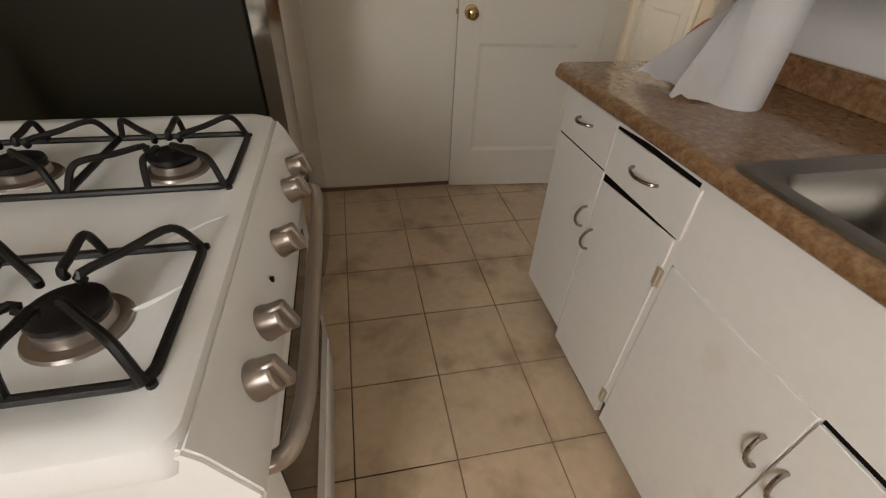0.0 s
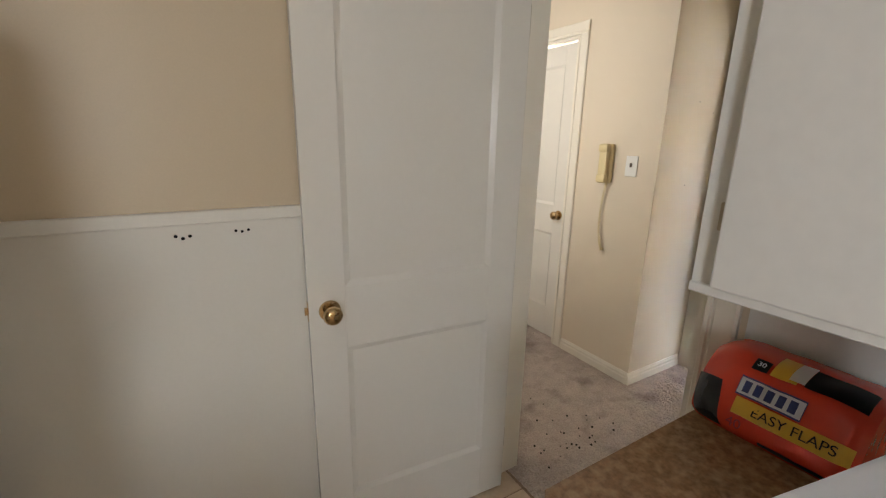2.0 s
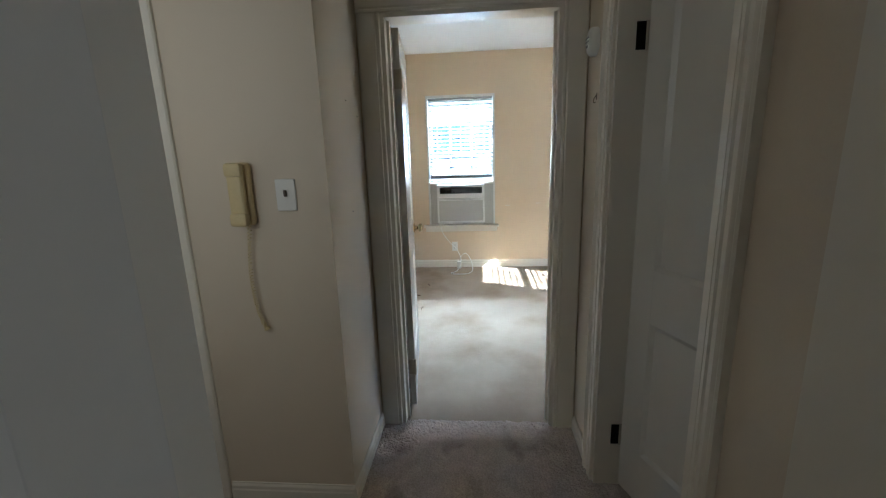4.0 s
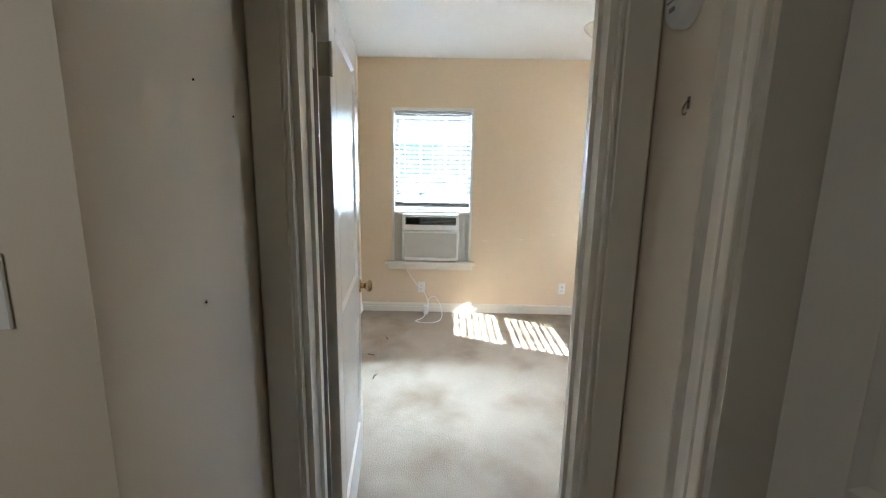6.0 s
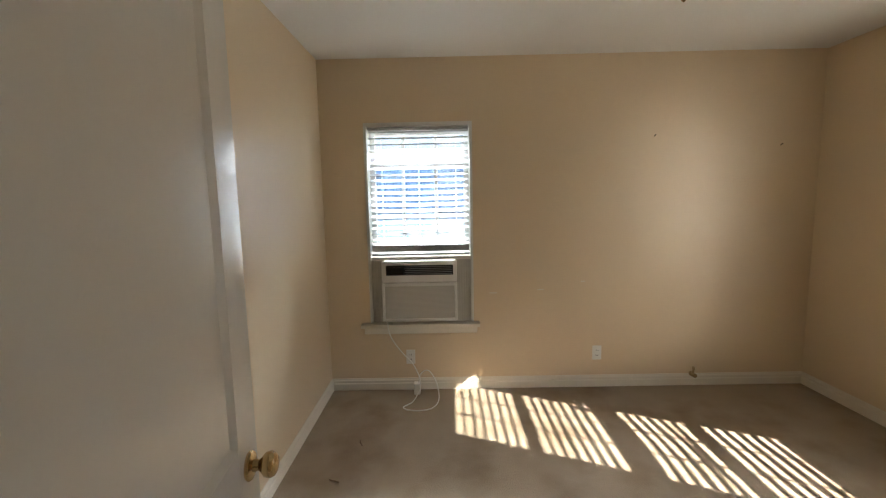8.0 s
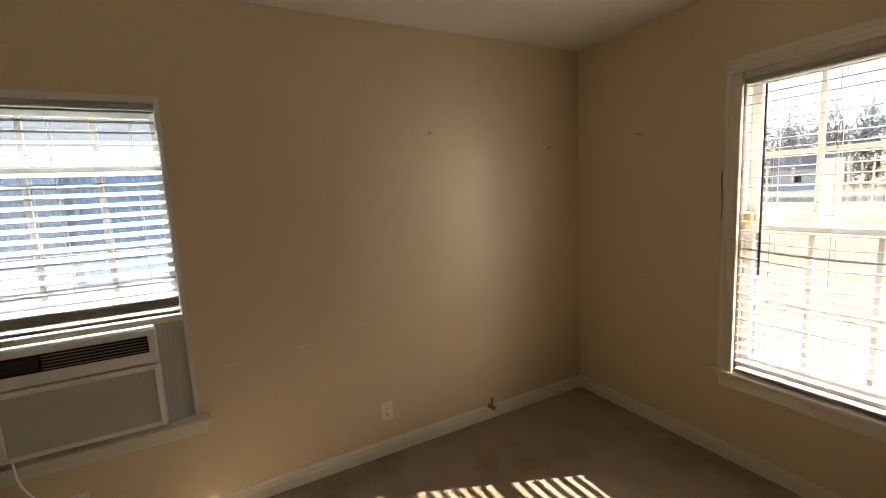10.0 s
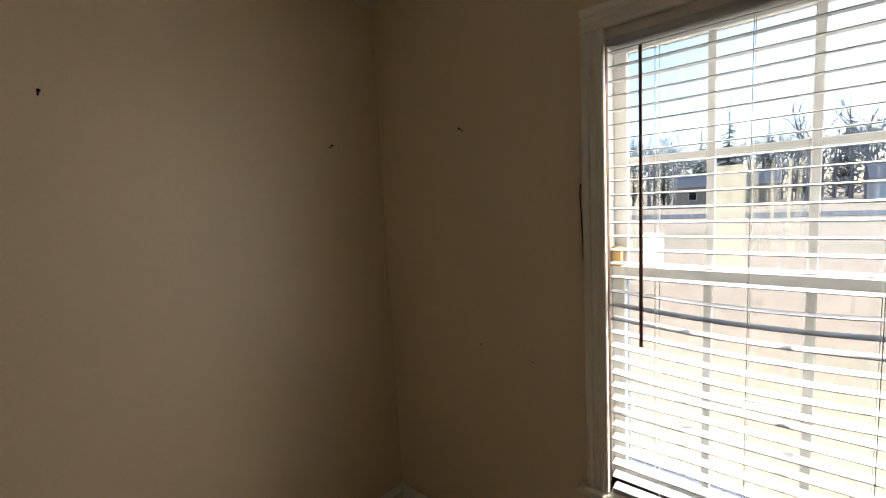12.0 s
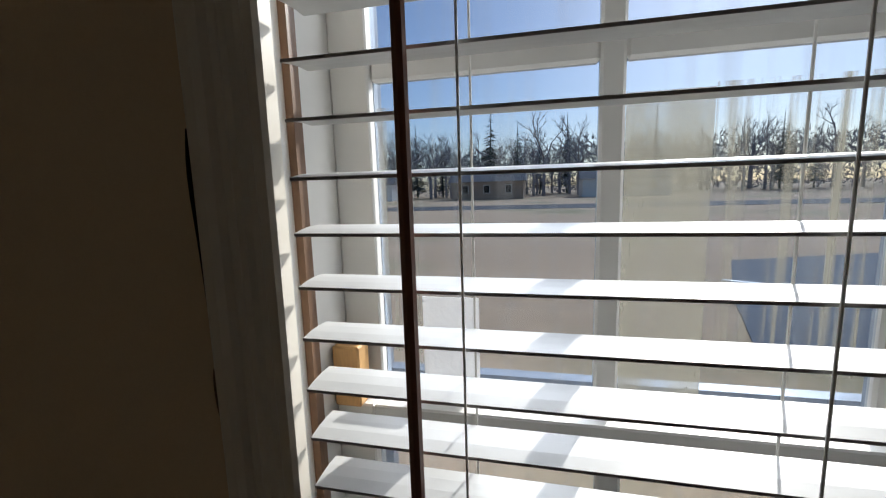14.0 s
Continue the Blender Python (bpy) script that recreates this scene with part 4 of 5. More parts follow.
part("plate", boxes((NOOK - 0.006, NOOK, 3.32, 3.394, 1.243, 1.357), bevel=0.002), PLASTIC, sw)
part("toggle", boxes((NOOK - 0.016, NOOK - 0.006, 3.352, 3.362, 1.295, 1.318), bevel=0.002), mat("toggle_brown", (0.10, 0.07, 0.05), 0.4), sw, "dark toggle")
sd = root("smoke_detector", (3.52, HS, 1.85), "white round smoke detector on the hall wall", "detector")
bm = bmesh.new()
lathe(bm, (3.52, HS, 1.85), (0, 1, 0), [(0, 0.055), (0.02, 0.055), (0.03, 0.048), (0.036, 0.03), (0.037, 0.0001)])
part("cover", bm, PLASTIC, sd, smooth=True)
part("vent", boxes((3.497, 3.543, HS + 0.034, HS + 0.0385, 1.862, 1.866), (3.497, 3.543, HS + 0.034, HS + 0.0385, 1.848, 1.852), (3.51, 3.53, HS + 0.034, HS + 0.039, 1.828, 1.836)), GREY, sd)
hk = root("coat_hook", (3.478, HS, 1.63), "small metal hook screwed in the hall wall", "hook")
bm = bmesh.new()
box(bm, 3.473, 3.483, HS, HS + 0.002, 1.622, 1.648, bevel=0.0008)
tube(bm, [(3.478, HS + 0.002, 1.64), (3.478, HS + 0.008, 1.632), (3.478, HS + 0.013, 1.618), (3.478, HS + 0.009, 1.610), (3.478, HS + 0.004, 1.614)], 0.0018)
part("hook_body", bm, CHROME, hk, smooth=True)
for s_ in ((3.40, 1.652), (3.55, 1.60), (3.38, 1.20)):
    marks("wall_hole", [s_], 0.0025, "y", 3.2, "small dark nail hole in the pale wall", "nail hole", -0.002)
rs = random.Random(3)
bm = bmesh.new()
for i in range(34):
    x, y = 2.44 + rs.gauss(0, 0.13), 3.04 + rs.gauss(0, 0.10)
    bmesh.ops.create_icosphere(bm, subdivisions=1, radius=rs.uniform(0.0025, 0.006), matrix=Matrix.Translation((x, y, 0.006)))
thing("carpet_debris", bm, DARKGAP, "dark crumbs of debris on the hall carpet", "debris", kind="stuff")

# ---- kitchen things ----
def arch_handle(parent, at, axis, length, material=CHROME, out=(-1, 0, 0)):
    """A bowed pull on a face; axis: its way."""
    o, a, d = Vector(at), Vector(axis), Vector(out)
    pts = [o - a * length / 2 + d * 0.0, o - a * length * 0.44 + d * 0.014, o - a * length * 0.22 + d * 0.026, o + d * 0.030, o + a * length * 0.22 + d * 0.026, o + a * length * 0.44 + d * 0.014, o + a * length / 2 + d * 0.0]
    bm = tube(bmesh.new(), pts, 0.0046, n=8, smooth=3)
    return part("handle", bm, material, parent, "worn chrome bow handle", smooth=True)


FX = 1.372       # cabinet face


def base_cabinet_drawers():
    c = root("base_cabinet", (1.66, 1.78, 0), "white painted base cabinet with two drawers and two doors", "cabinet")
    part("carcass", boxes((FX - 0.0125, KE, 1.455, 2.10, 0.10, 0.862)), WHITE, c)
    # plinth coloured near-black for the shade under the doors
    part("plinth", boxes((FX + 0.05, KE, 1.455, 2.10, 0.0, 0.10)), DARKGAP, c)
    d = part("drawer", boxes((FX - 0.016, FX + 0.004, 1.793, 2.093, 0.716, 0.856), bevel=0.002), WHITE, c)
    arch_handle(d, (FX - 0.016, 1.945, 0.80), (0, 1, 0), 0.075)
    bm = boxes((FX - 0.018, FX + 0.004, 1.462, 1.790, 0.712, 0.838), bevel=0.002)
    d = part("drawer", bm, WHITE, c, "white drawer sagging below a dark gap")
    arch_handle(d, (FX - 0.018, 1.63, 0.785), (0, 1, 0), 0.10)
    # black wedges on the carcass paint the shade above and below the drawer
    bm = bmesh.new()
    prism(bm, [(FX - 0.0135, 1.475, 0.838), (FX - 0.0135, 1.792, 0.838), (FX - 0.0135, 1.792, 0.846), (FX - 0.0135, 1.66, 0.853), (FX - 0.0135, 1.475, 0.849)], (0.003, 0, 0))
    prism(bm, [(FX - 0.0135, 1.475, 0.708), (FX - 0.0135, 1.475, 0.7125), (FX - 0.0135, 1.79, 0.7125), (FX - 0.0135, 1.79, 0.688)], (0.003, 0, 0))
    part("gap", bm, DARKGAP, c, "black strips for the shade in the gaps round the sagging drawer")
    # thin black strip painted as shade under the other drawer
    part("gap", boxes((FX - 0.0135, FX - 0.011, 1.80, 2.09, 0.711, 0.7165)), DARKGAP, c, "thin black strip for the shade in the gap under the drawer")
    d = part("door", boxes((FX - 0.016, FX + 0.004, 1.795, 2.093, 0.075, 0.711), bevel=0.002), WHITE, c)
    arch_handle(d, (FX - 0.016, 1.825, 0.545), (0, 0, 1), 0.072)
    bm = bmesh.new()
    prism(bm, [(FX - 0.017, 1.475, 0.03), (FX - 0.017, 1.791, 0.03), (FX - 0.017, 1.791, 0.688), (FX - 0.017, 1.475, 0.708)], (0.02, 0, 0))
    bmesh.ops.bevel(bm, geom=bm.edges[:], offset=0.002, segments=1, affect="EDGES")
    d = part("door", bm, WHITE, c)
    arch_handle(d, (FX - 0.017, 1.765, 0.50), (0, 0, 1), 0.072)
    for z in (0.60, 0.12):
        bm = boxes((FX - 0.019, FX - 0.016, 1.462, 1.486, z - 0.025, z + 0.025))
        cyl(bm, (FX - 0.02, 1.472, z - 0.027), (FX - 0.02, 1.472, z + 0.027), 0.004, n=8)
        part("hinge", bm, mat("worn_hinge", (0.55, 0.47, 0.36), 0.4, 0.4), c, "worn painted hinge")
    return c


def sink_cabinet():
    c = root("base_cabinet", (1.66, 0.98, 0), "white painted sink base cabinet with a plain front panel", "cabinet")
    part("carcass", boxes((FX - 0.011, KE, 0.50, 1.45, 0.09, 0.70)), WHITE, c)
    # toe-kick shade is put into this plinth's colour
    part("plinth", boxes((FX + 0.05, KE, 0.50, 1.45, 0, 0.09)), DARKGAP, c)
    part("front_panel", boxes((FX - 0.014, FX + 0.004, 0.50, 1.460, 0.655, 0.862), bevel=0.001), WHITE, c)
    d = part("door", boxes((FX - 0.016, FX + 0.004, 1.075, 1.452, 0.03, 0.649), bevel=0.002), WHITE, c)
    arch_handle(d, (FX - 0.016, 1.10, 0.50), (0, 0.25, 0.97), 0.072)
    d = part("door", boxes((FX - 0.020, FX - 0.006, 0.68, 1.070, 0.03, 0.645), bevel=0.002), WHITE, c, "white door standing slightly ajar")
    arch_handle(d, (FX - 0.020, 1.04, 0.49), (0, 0.25, 0.97), 0.072)
    # black strip draws the shaded gap above the ajar door
    part("gap", boxes((FX - 0.0125, FX - 0.0095, 0.66, 1.070, 0.645, 0.6555)), DARKGAP, c, "black strip for the shade in the gap over the door")
    return c


def end_cabinet():
    c = root("base_cabinet", (1.66, 0.0, 0), "white painted plain base cabinet", "cabinet")
    part("carcass", boxes((FX + 0.004, KE, -1.28, 0.49, 0.09, 0.862)), WHITE, c)
    # plinth again painted as the shade below the cabinet
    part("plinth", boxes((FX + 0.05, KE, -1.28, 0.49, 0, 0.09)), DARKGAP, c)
    for k in range(4):
        y = 0.47 - 0.43 * k
        d = part("door", boxes((FX - 0.016, FX + 0.004, y - 0.40, y, 0.05, 0.84), bevel=0.003), WHITE, c)
        arch_handle(d, (FX - 0.016, y - 0.04, 0.5), (0, 0, 1), 0.072)
    return c


base_cabinet_drawers()
sink_cabinet()
end_cabinet()

# worktop with a rolled front edge, cut corner and sink opening
CT = 0.902
SY0, SY1, SX0, SX1 = 0.62, 1.43, 1.385, 1.83
wt = root("worktop", (1.65, 0.9, 0.865), "brown granite-pattern laminate worktop with a rolled edge", "worktop")
bm = bmesh.new()
nose = [(1.365, 0.864), (1.345, 0.864), (1.337, 0.870), (1.334, 0.882), (1.337, 0.894), (1.345, 0.9005), (1.365, CT)]
prism(bm, [(x, 2.165, z) for x, z in nose], (0, -3.45, 0))
part("front_edge", bm, COUNTER, wt, "rolled laminate front edge", smooth=True)
bm = bmesh.new()
outer = [(1.365, -1.285), (KE, -1.285), (KE, 2.20), (1.375, 2.20), (1.345, 2.172), (1.365, 2.165)]
hole = [(SX0, SY0), (SX1, SY0), (SX1, SY1), (SX0, SY1)]
for z, flip in ((CT, False), (0.864, True)):
    vo = [bm.verts.new((x, y, z)) for x, y in outer]
    vh = [bm.verts.new((x, y, z)) for x, y in hole]
    for ring in ([vo[0], vo[1], vh[1], vh[0]], [vo[1], vo[2], vh[2], vh[1]], [vo[2], vo[3], vo[4], vo[5], vh[3], vh[2]], [vo[5], vo[0], vh[0], vh[3]]):
        bm.faces.new(ring[::-1] if flip else ring)
    if not flip:
        up_o, up_h = vo, vh
for top_ring, low_ring in ((up_o, vo), (up_h, vh)):
    k = len(top_ring)
    for i in range(k):
        bm.faces.new((top_ring[i], top_ring[(i + 1) % k], low_ring[(i + 1) % k], low_ring[i]))
bmesh.ops.recalc_face_normals(bm, faces=bm.faces[:])
part("top", bm, COUNTER, wt)
part("backsplash", boxes((KE - 0.02, KE, -1.285, 2.20, CT, CT + 0.085), bevel=0.005, seg=2), COUNTER, wt)

# sink
sk = root("kitchen_sink", (1.6, 1.02, CT), "stainless steel sink set in the brown worktop", "sink")
bm = bmesh.new()


def rrect(x0, x1, y0, y1, r, z, n=5):
    pts = []
    for cx, cy, a in ((x1 - r, y1 - r, 0), (x0 + r, y1 - r, 90), (x0 + r, y0 + r, 180), (x1 - r, y0 + r, 270)):
        for k in range(n + 1):
            t = radians(a + 90 * k / n)
            pts.append((cx + r * math.cos(t), cy + r * math.sin(t), z))
    return pts


loops = [rrect(1.368, 1.845, 0.60, 1.448, 0.03, CT + 0.001), rrect(1.372, 1.841, 0.604, 1.444, 0.03, CT + 0.006), rrect(1.378, 1.835, 0.61, 1.438, 0.03, CT + 0.006), rrect(1.41, 1.78, 0.66, 1.392, 0.06, CT + 0.003), rrect(1.418, 1.772, 0.668, 1.384, 0.055, CT - 0.01), rrect(1.43, 1.76, 0.68, 1.372, 0.06, CT - 0.15), rrect(1.47, 1.72, 0.72, 1.33, 0.05, CT - 0.17)]
vl = [[bm.verts.new(p) for p in l] for l in loops]
for a, b in zip(vl, vl[1:]):
    for k in range(len(a)):
        bm.faces.new((a[k], a[(k + 1) % len(a)], b[(k + 1) % len(b)], b[k]))
bm.faces.new(vl[-1])
part("basin", bm, SINKM, sk, smooth=True)
bm = bmesh.new()
lathe(bm, (1.6, 1.02, CT - 0.169), (0, 0, 1), [(0, 0.045), (0.003, 0.045), (0.004, 0.036), (0.001, 0.03), (0.0005, 0.0001)])
part("drain", bm, CHROME, sk, smooth=True)


def upper_cabinet(y0, y1, first):
    c = root("wall_cabinet", (1.81, (y0 + y1) / 2, 1.19), "white painted wall cabinet hung over the worktop", "cabinet")
    part("carcass", boxes((1.672, KE, y0, y1, 1.195, 2.30)), WHITE, c)
    part("bottom_rail", boxes((1.664, 1.68, y0, y1, 1.188, 1.205), bevel=0.002), WHITE, c)
    a, b = (y0 + 0.006, y1 - 0.038) if first else (y0 + 0.006, y1 - 0.006)
    d = part("door", boxes((1.652, 1.672, a, b, 1.205, 2.28), bevel=0.004, seg=2), WHITE, c)
    arch_handle(d, (1.652, a + 0.045, 1.36), (0, 0, 1), 0.085, BLACK)
    if first:
        for z in (1.32, 2.1):
            bm = boxes((1.662, 1.6715, b + 0.002, b + 0.008, z - 0.022, z + 0.022))
            part("hinge", bm, mat("worn_hinge", (0.55, 0.47, 0.36), 0.4, 0.4), c, "painted hinge")
    return c


upper_cabinet(1.848, 2.19, True)
upper_cabinet(1.42, 1.846, False)
upper_cabinet(0.99, 1.418, False)

# paper towel roll with loose sheets
PX, PY, PR = 1.66, 1.776, 0.066
pr = root("paper_towel", (PX, PY, CT), "white paper towel roll standing with loose sheets hanging off", "paper towel")
bm = bmesh.new()
lathe(bm, (PX, PY, CT), (0, 0, 1), [(0, 0.022), (0.0, PR - 0.002), (0.004, PR), (0.268, PR), (0.272, PR - 0.002), (0.272, 0.022), (0.262, 0.021)], n=48)
part("roll", bm, PAPER, pr, smooth=True)
bm = bmesh.new()
lathe(bm, (PX, PY, CT), (0, 0, 1), [(0.002, 0.0225), (0.274, 0.0225), (0.274, 0.020), (0.10, 0.020), (0.09, 0.0001)], n=20)
part("core", bm, mat("cardboard", (0.35, 0.27, 0.19), 0.9), pr, "grey-brown cardboard core")


def loose_sheet(a0, turn, tip, belly, seed):
    """A sheet that hugs the roll at its top and swings out to a tip on the worktop."""
    bm = bmesh.new()
    grid = []
    m, k = 18, 14
    foot = Vector((PX + PR * math.cos(radians(a0)), PY + PR * math.sin(radians(a0)), 0))
    out = Vector((tip[0], tip[1], 0)) - foot
    side = Vector((out.y, -out.x, 0)).normalized()
    for i in range(m + 1):
        u = i / m
        row = []
        for j in range(k + 1):
            v = j / k
            ang = radians(a0 + turn * u * (1 - v))
            hug = Vector((PX + (PR + 0.002) * math.cos(ang), PY + (PR + 0.002) * math.sin(ang), 0))
            p = hug + out * u * v ** 1.15
            p += side * (belly * math.sin(math.pi * u) * v + 0.006 * noise.noise(Vector((u * 3, v * 3, seed))) * v)
            p.z = CT + 0.003 + 0.268 * (1 - v) + 0.006 * v * (1 - math.cos(3 * u)) * (1 + noise.noise(Vector((u * 5, 1, seed))))
            row.append(bm.verts.new(p))
        grid.append(row)
    for a, b in zip(grid, grid[1:]):
        for j in range(k):
            bm.faces.new((a[j], b[j], b[j + 1], a[j + 1]))
    bmesh.ops.solidify(bm, geom=bm.faces[:], thickness=0.0012)
    part("sheet", bm, PAPER, pr, "loose white paper sheet", smooth=True)


loose_sheet(150, -70, (1.531, 2.03), 0.012, 2)
loose_sheet(185, -50, (1.487, 1.806), 0.010, 9)

# red pack of bags: a soft pillow leaning on the wall
hb = root("bag_package", (1.87, 2.04, CT), "torn red and yellow plastic package of trash bags", "package")


def pack_point(u, v, lift=0.0):
    """u along the pack (towards -y), v round its front from the worktop up and over."""
    y = 2.205 - 0.25 * u
    prof = [(1.778, 0.903), (1.766, 0.930), (1.788, 0.985), (1.826, 1.032), (1.878, 1.042), (1.93, 1.036)]
    f = v * (len(prof) - 1)
    i = min(int(f), len(prof) - 2)
    t = f - i
    a, b, c, d = (prof[max(0, i - 1)], prof[i], prof[i + 1], prof[min(len(prof) - 1, i + 2)])
    q = [0.5 * (2 * b[k] + (c[k] - a[k]) * t + (2 * a[k] - 5 * b[k] + 4 * c[k] - d[k]) * t * t + (3 * b[k] - a[k] - 3 * c[k] + d[k]) * t ** 3) for k in (0, 1)]
    end = 1 - 0.10 * (abs(2 * u - 1) ** 9)
    x = 1.93 + (q[0] - 1.93) * end
    z = CT + (q[1] - CT) * end
    w = 0.006 * noise.noise(Vector((u * 7, v * 6, 3)))
    return Vector((x - 0.7 * (lift + w), y, z + 0.7 * (lift + w)))


bm = bmesh.new()
g = [[bm.verts.new(pack_point(i / 28, j / 18)) for j in range(19)] for i in range(29)]
for a, b in zip(g, g[1:]):
    for j in range(18):
        bm.faces.new((a[j], b[j], b[j + 1], a[j + 1]))
for row in (g[0], g[-1]):
    c = bm.verts.new((1.93, row[0].co.y, CT + 0.001))
    bm.faces.new((c, *row))
part("wrapper", bm, RED, hb, smooth=True)


def patch(name, u0, u1, v0, v1, material, lift, label="", skew=0.0):
    bm = bmesh.new()
    m, k = 10, 6
    g = [[bm.verts.new(pack_point(u0 + (u1 - u0) * i / m + skew * (j / k - 0.5), v0 + (v1 - v0) * j / k, lift)) for j in range(k + 1)] for i in range(m + 1)]
    for a, b in zip(g, g[1:]):
        for j in range(k):
            bm.faces.new((a[j], b[j], b[j + 1], a[j + 1]))
    return part(name, bm, material, hb, label, smooth=True)


patch("yellow_band", 0.30, 0.97, 0.27, 0.37, YELLOW, 0.0030, "yellow printed band")
patch("logo_plate", 0.28, 0.68, 0.38, 0.50, NAVY, 0.0030, "blue logo shape")
patch("logo_plate", 0.285, 0.675, 0.39, 0.49, PAPER, 0.0036, "white logo plate")
for k in range(5):
    patch("logo_bar", 0.315 + 0.07 * k, 0.315 + 0.07 * k + 0.045, 0.405, 0.475, NAVY, 0.0042)
patch("yellow_tab", 0.42, 0.58, 0.56, 0.80, YELLOW, 0.0030, "yellow printed tab")
patch("logo_plate", 0.53, 0.62, 0.58, 0.80, PAPER, 0.0036, "white logo plate")
patch("dark_print", 0.62, 0.95, 0.57, 0.78, BLACK, 0.0030, "black bag picture")
patch("dark_print", 0.30, 0.40, 0.56, 0.66, BLACK, 0.0030, "black printed badge")
patch("torn_opening", 0.02, 0.22, 0.05, 0.42, mat("black_film", (0.015, 0.015, 0.017), 0.2, var=0.3, bump=0.4, fine=30, dist=0.01), 0.0035, "torn end showing the black bags", skew=-0.08)
patch("dark_print", 0.50, 0.90, 0.04, 0.13, BLACK, 0.0030)


def writing(text, u, v, size, lift, parent, material):
    """Flat letters laid along the pack's front."""
    cu = bpy.data.curves.new("writing", "FONT")
    cu.body, cu.size, cu.align_x, cu.align_y, cu.extrude = text, size, "CENTER", "CENTER", 0.0002
    ob = bpy.data.objects.new("writing", cu)
    scene.collection.objects.link(ob)
    bpy.context.view_layer.update()
    me = bpy.data.meshes.new_from_object(ob.evaluated_get(bpy.context.evaluated_depsgraph_get()))
    bpy.data.objects.remove(ob)
    p = pack_point(u, v, lift)
    ax = (pack_point(u + 0.05, v, lift) - pack_point(u - 0.05, v, lift)).normalized()
    up = (pack_point(u, v + 0.04, lift) - pack_point(u, v - 0.04, lift)).normalized()
    nz = ax.cross(up).normalized()
    up = nz.cross(ax)
    m = Matrix((ax, up, nz)).transposed().to_4x4()
    m.translation = p - base_of(hb)
    me.transform(m)
    me.materials.clear()
    me.materials.append(material)
    o = new("lettering", me)
    o.parent = parent
    return o


writing("EASY FLAPS", 0.66, 0.318, 0.024, 0.0075, hb, BLACK)
writing("40", 0.34, 0.20, 0.026, 0.0045, hb, mat("dark_red_print", (0.25, 0.01, 0.01), 0.3))
writing("30", 0.35, 0.61, 0.014, 0.0045, hb, PAPER)

# cordless phone on the end of the wall cabinet
cp = root("cordless_phone", (1.88, 2.2, 1.23), "silver-grey cordless phone in a wall cradle with a knotted black cord", "phone")
bm = bmesh.new()
box(bm, 1.868, 1.914, 2.19, 2.270, 1.228, 1.246, bevel=0.006, seg=2)
box(bm, 1.878, 1.906, 2.19, 2.204, 1.24, 1.275, bevel=0.006, seg=2)
part("cradle", bm, GREY, cp, smooth=True)
bm = boxes((1.870, 1.912, -0.010, 0.011, 0, 0.175), bevel=0.007, seg=3)
lean = Matrix.Translation((0, 2.262, 1.248)) @ Matrix.Rotation(radians(13), 4, "X")
bm.transform(lean)
hset = part("handset", bm, SILVER, cp, "silver handset with a keypad", smooth=True)
bm = boxes((1.874, 1.910, 0.0105, 0.0125, 0.115, 0.142))
bm.transform(lean)
part("screen", bm, BLACK, hset, "dark screen")
for r in range(5):
    for q in range(3):
        bm = boxes((1.872 + 0.0145 * q, 1.882 + 0.0145 * q, 0.0105, 0.0135, 0.018 + 0.0165 * r, 0.028 + 0.0165 * r), bevel=0.001)
        bm.transform(lean)
        part("key", bm, mat("key_grey", (0.42, 0.46, 0.5), 0.4), hset)
bm = bmesh.new()
cyl(bm, (1.88, 2.21, 1.40), (1.88, 2.19, 1.40), 0.012, n=10)
part("bracket", bm, GREY, cp)
bm = bmesh.new()
tube(bm, [(1.875, 2.215, 1.22), (1.87, 2.22, 1.19), (1.86, 2.235, 1.17), (1.872, 2.245, 1.155), (1.885, 2.23, 1.165), (1.878, 2.215, 1.185), (1.868, 2.22, 1.17), (1.872, 2.235, 1.15), (1.89, 2.24, 1.14), (1.90, 2.235, 1.137)], 0.003, smooth=4)
part("cord", bm, BLACK, cp, "knotted black cord", smooth=True)

# refrigerator
fr = root("refrigerator", (0.15, 2.56, 0), "stainless steel top-freezer refrigerator with dark grey sides", "refrigerator")
FY0, FY1, FTOP, SPL = 2.195, 2.93, 1.66, 1.135
part("cabinet", boxes((-0.31, 0.425, FY0, FY1, 0.05, FTOP), bevel=0.006, seg=2), FRSIDE, fr)
part("kick_plate", boxes((-0.28, 0.43, FY0 + 0.02, FY1 - 0.02, 0.0, 0.06)), BLACK, fr)


def curved_door(z0, z1):
    """A door whose front bows slightly and wraps round at the edges."""
    bm = bmesh.new()
    prof = []
    n = 24
    for i in range(n + 1):
        u = i / n
        y = FY0 + (FY1 - FY0) * u
        e = min(1.0, min(u, 1 - u) / 0.022)
        x = 0.480 + 0.028 * math.sqrt(max(0, 1 - (1 - e) ** 2)) + 0.020 * (1 - (2 * u - 1) ** 2)
        prof.append((x, y))
    prof = [(0.432, FY0), *prof, (0.432, FY1)]
    prism(bm, [(x, y, z0) for x, y in prof], (0, 0, z1 - z0))
    return bm


d1 = part("door", curved_door(0.07, SPL - 0.006), STEEL, fr, "stainless steel fridge door", smooth=True)
d2 = part("freezer_door", curved_door(SPL + 0.006, FTOP), STEEL, fr, "stainless steel freezer door", smooth=True)
part("seam", boxes((0.30, 0.485, FY0 + 0.004, FY1 - 0.004, SPL - 0.006, SPL + 0.006)), BLACK, fr)
bm = bmesh.new()
hp = []
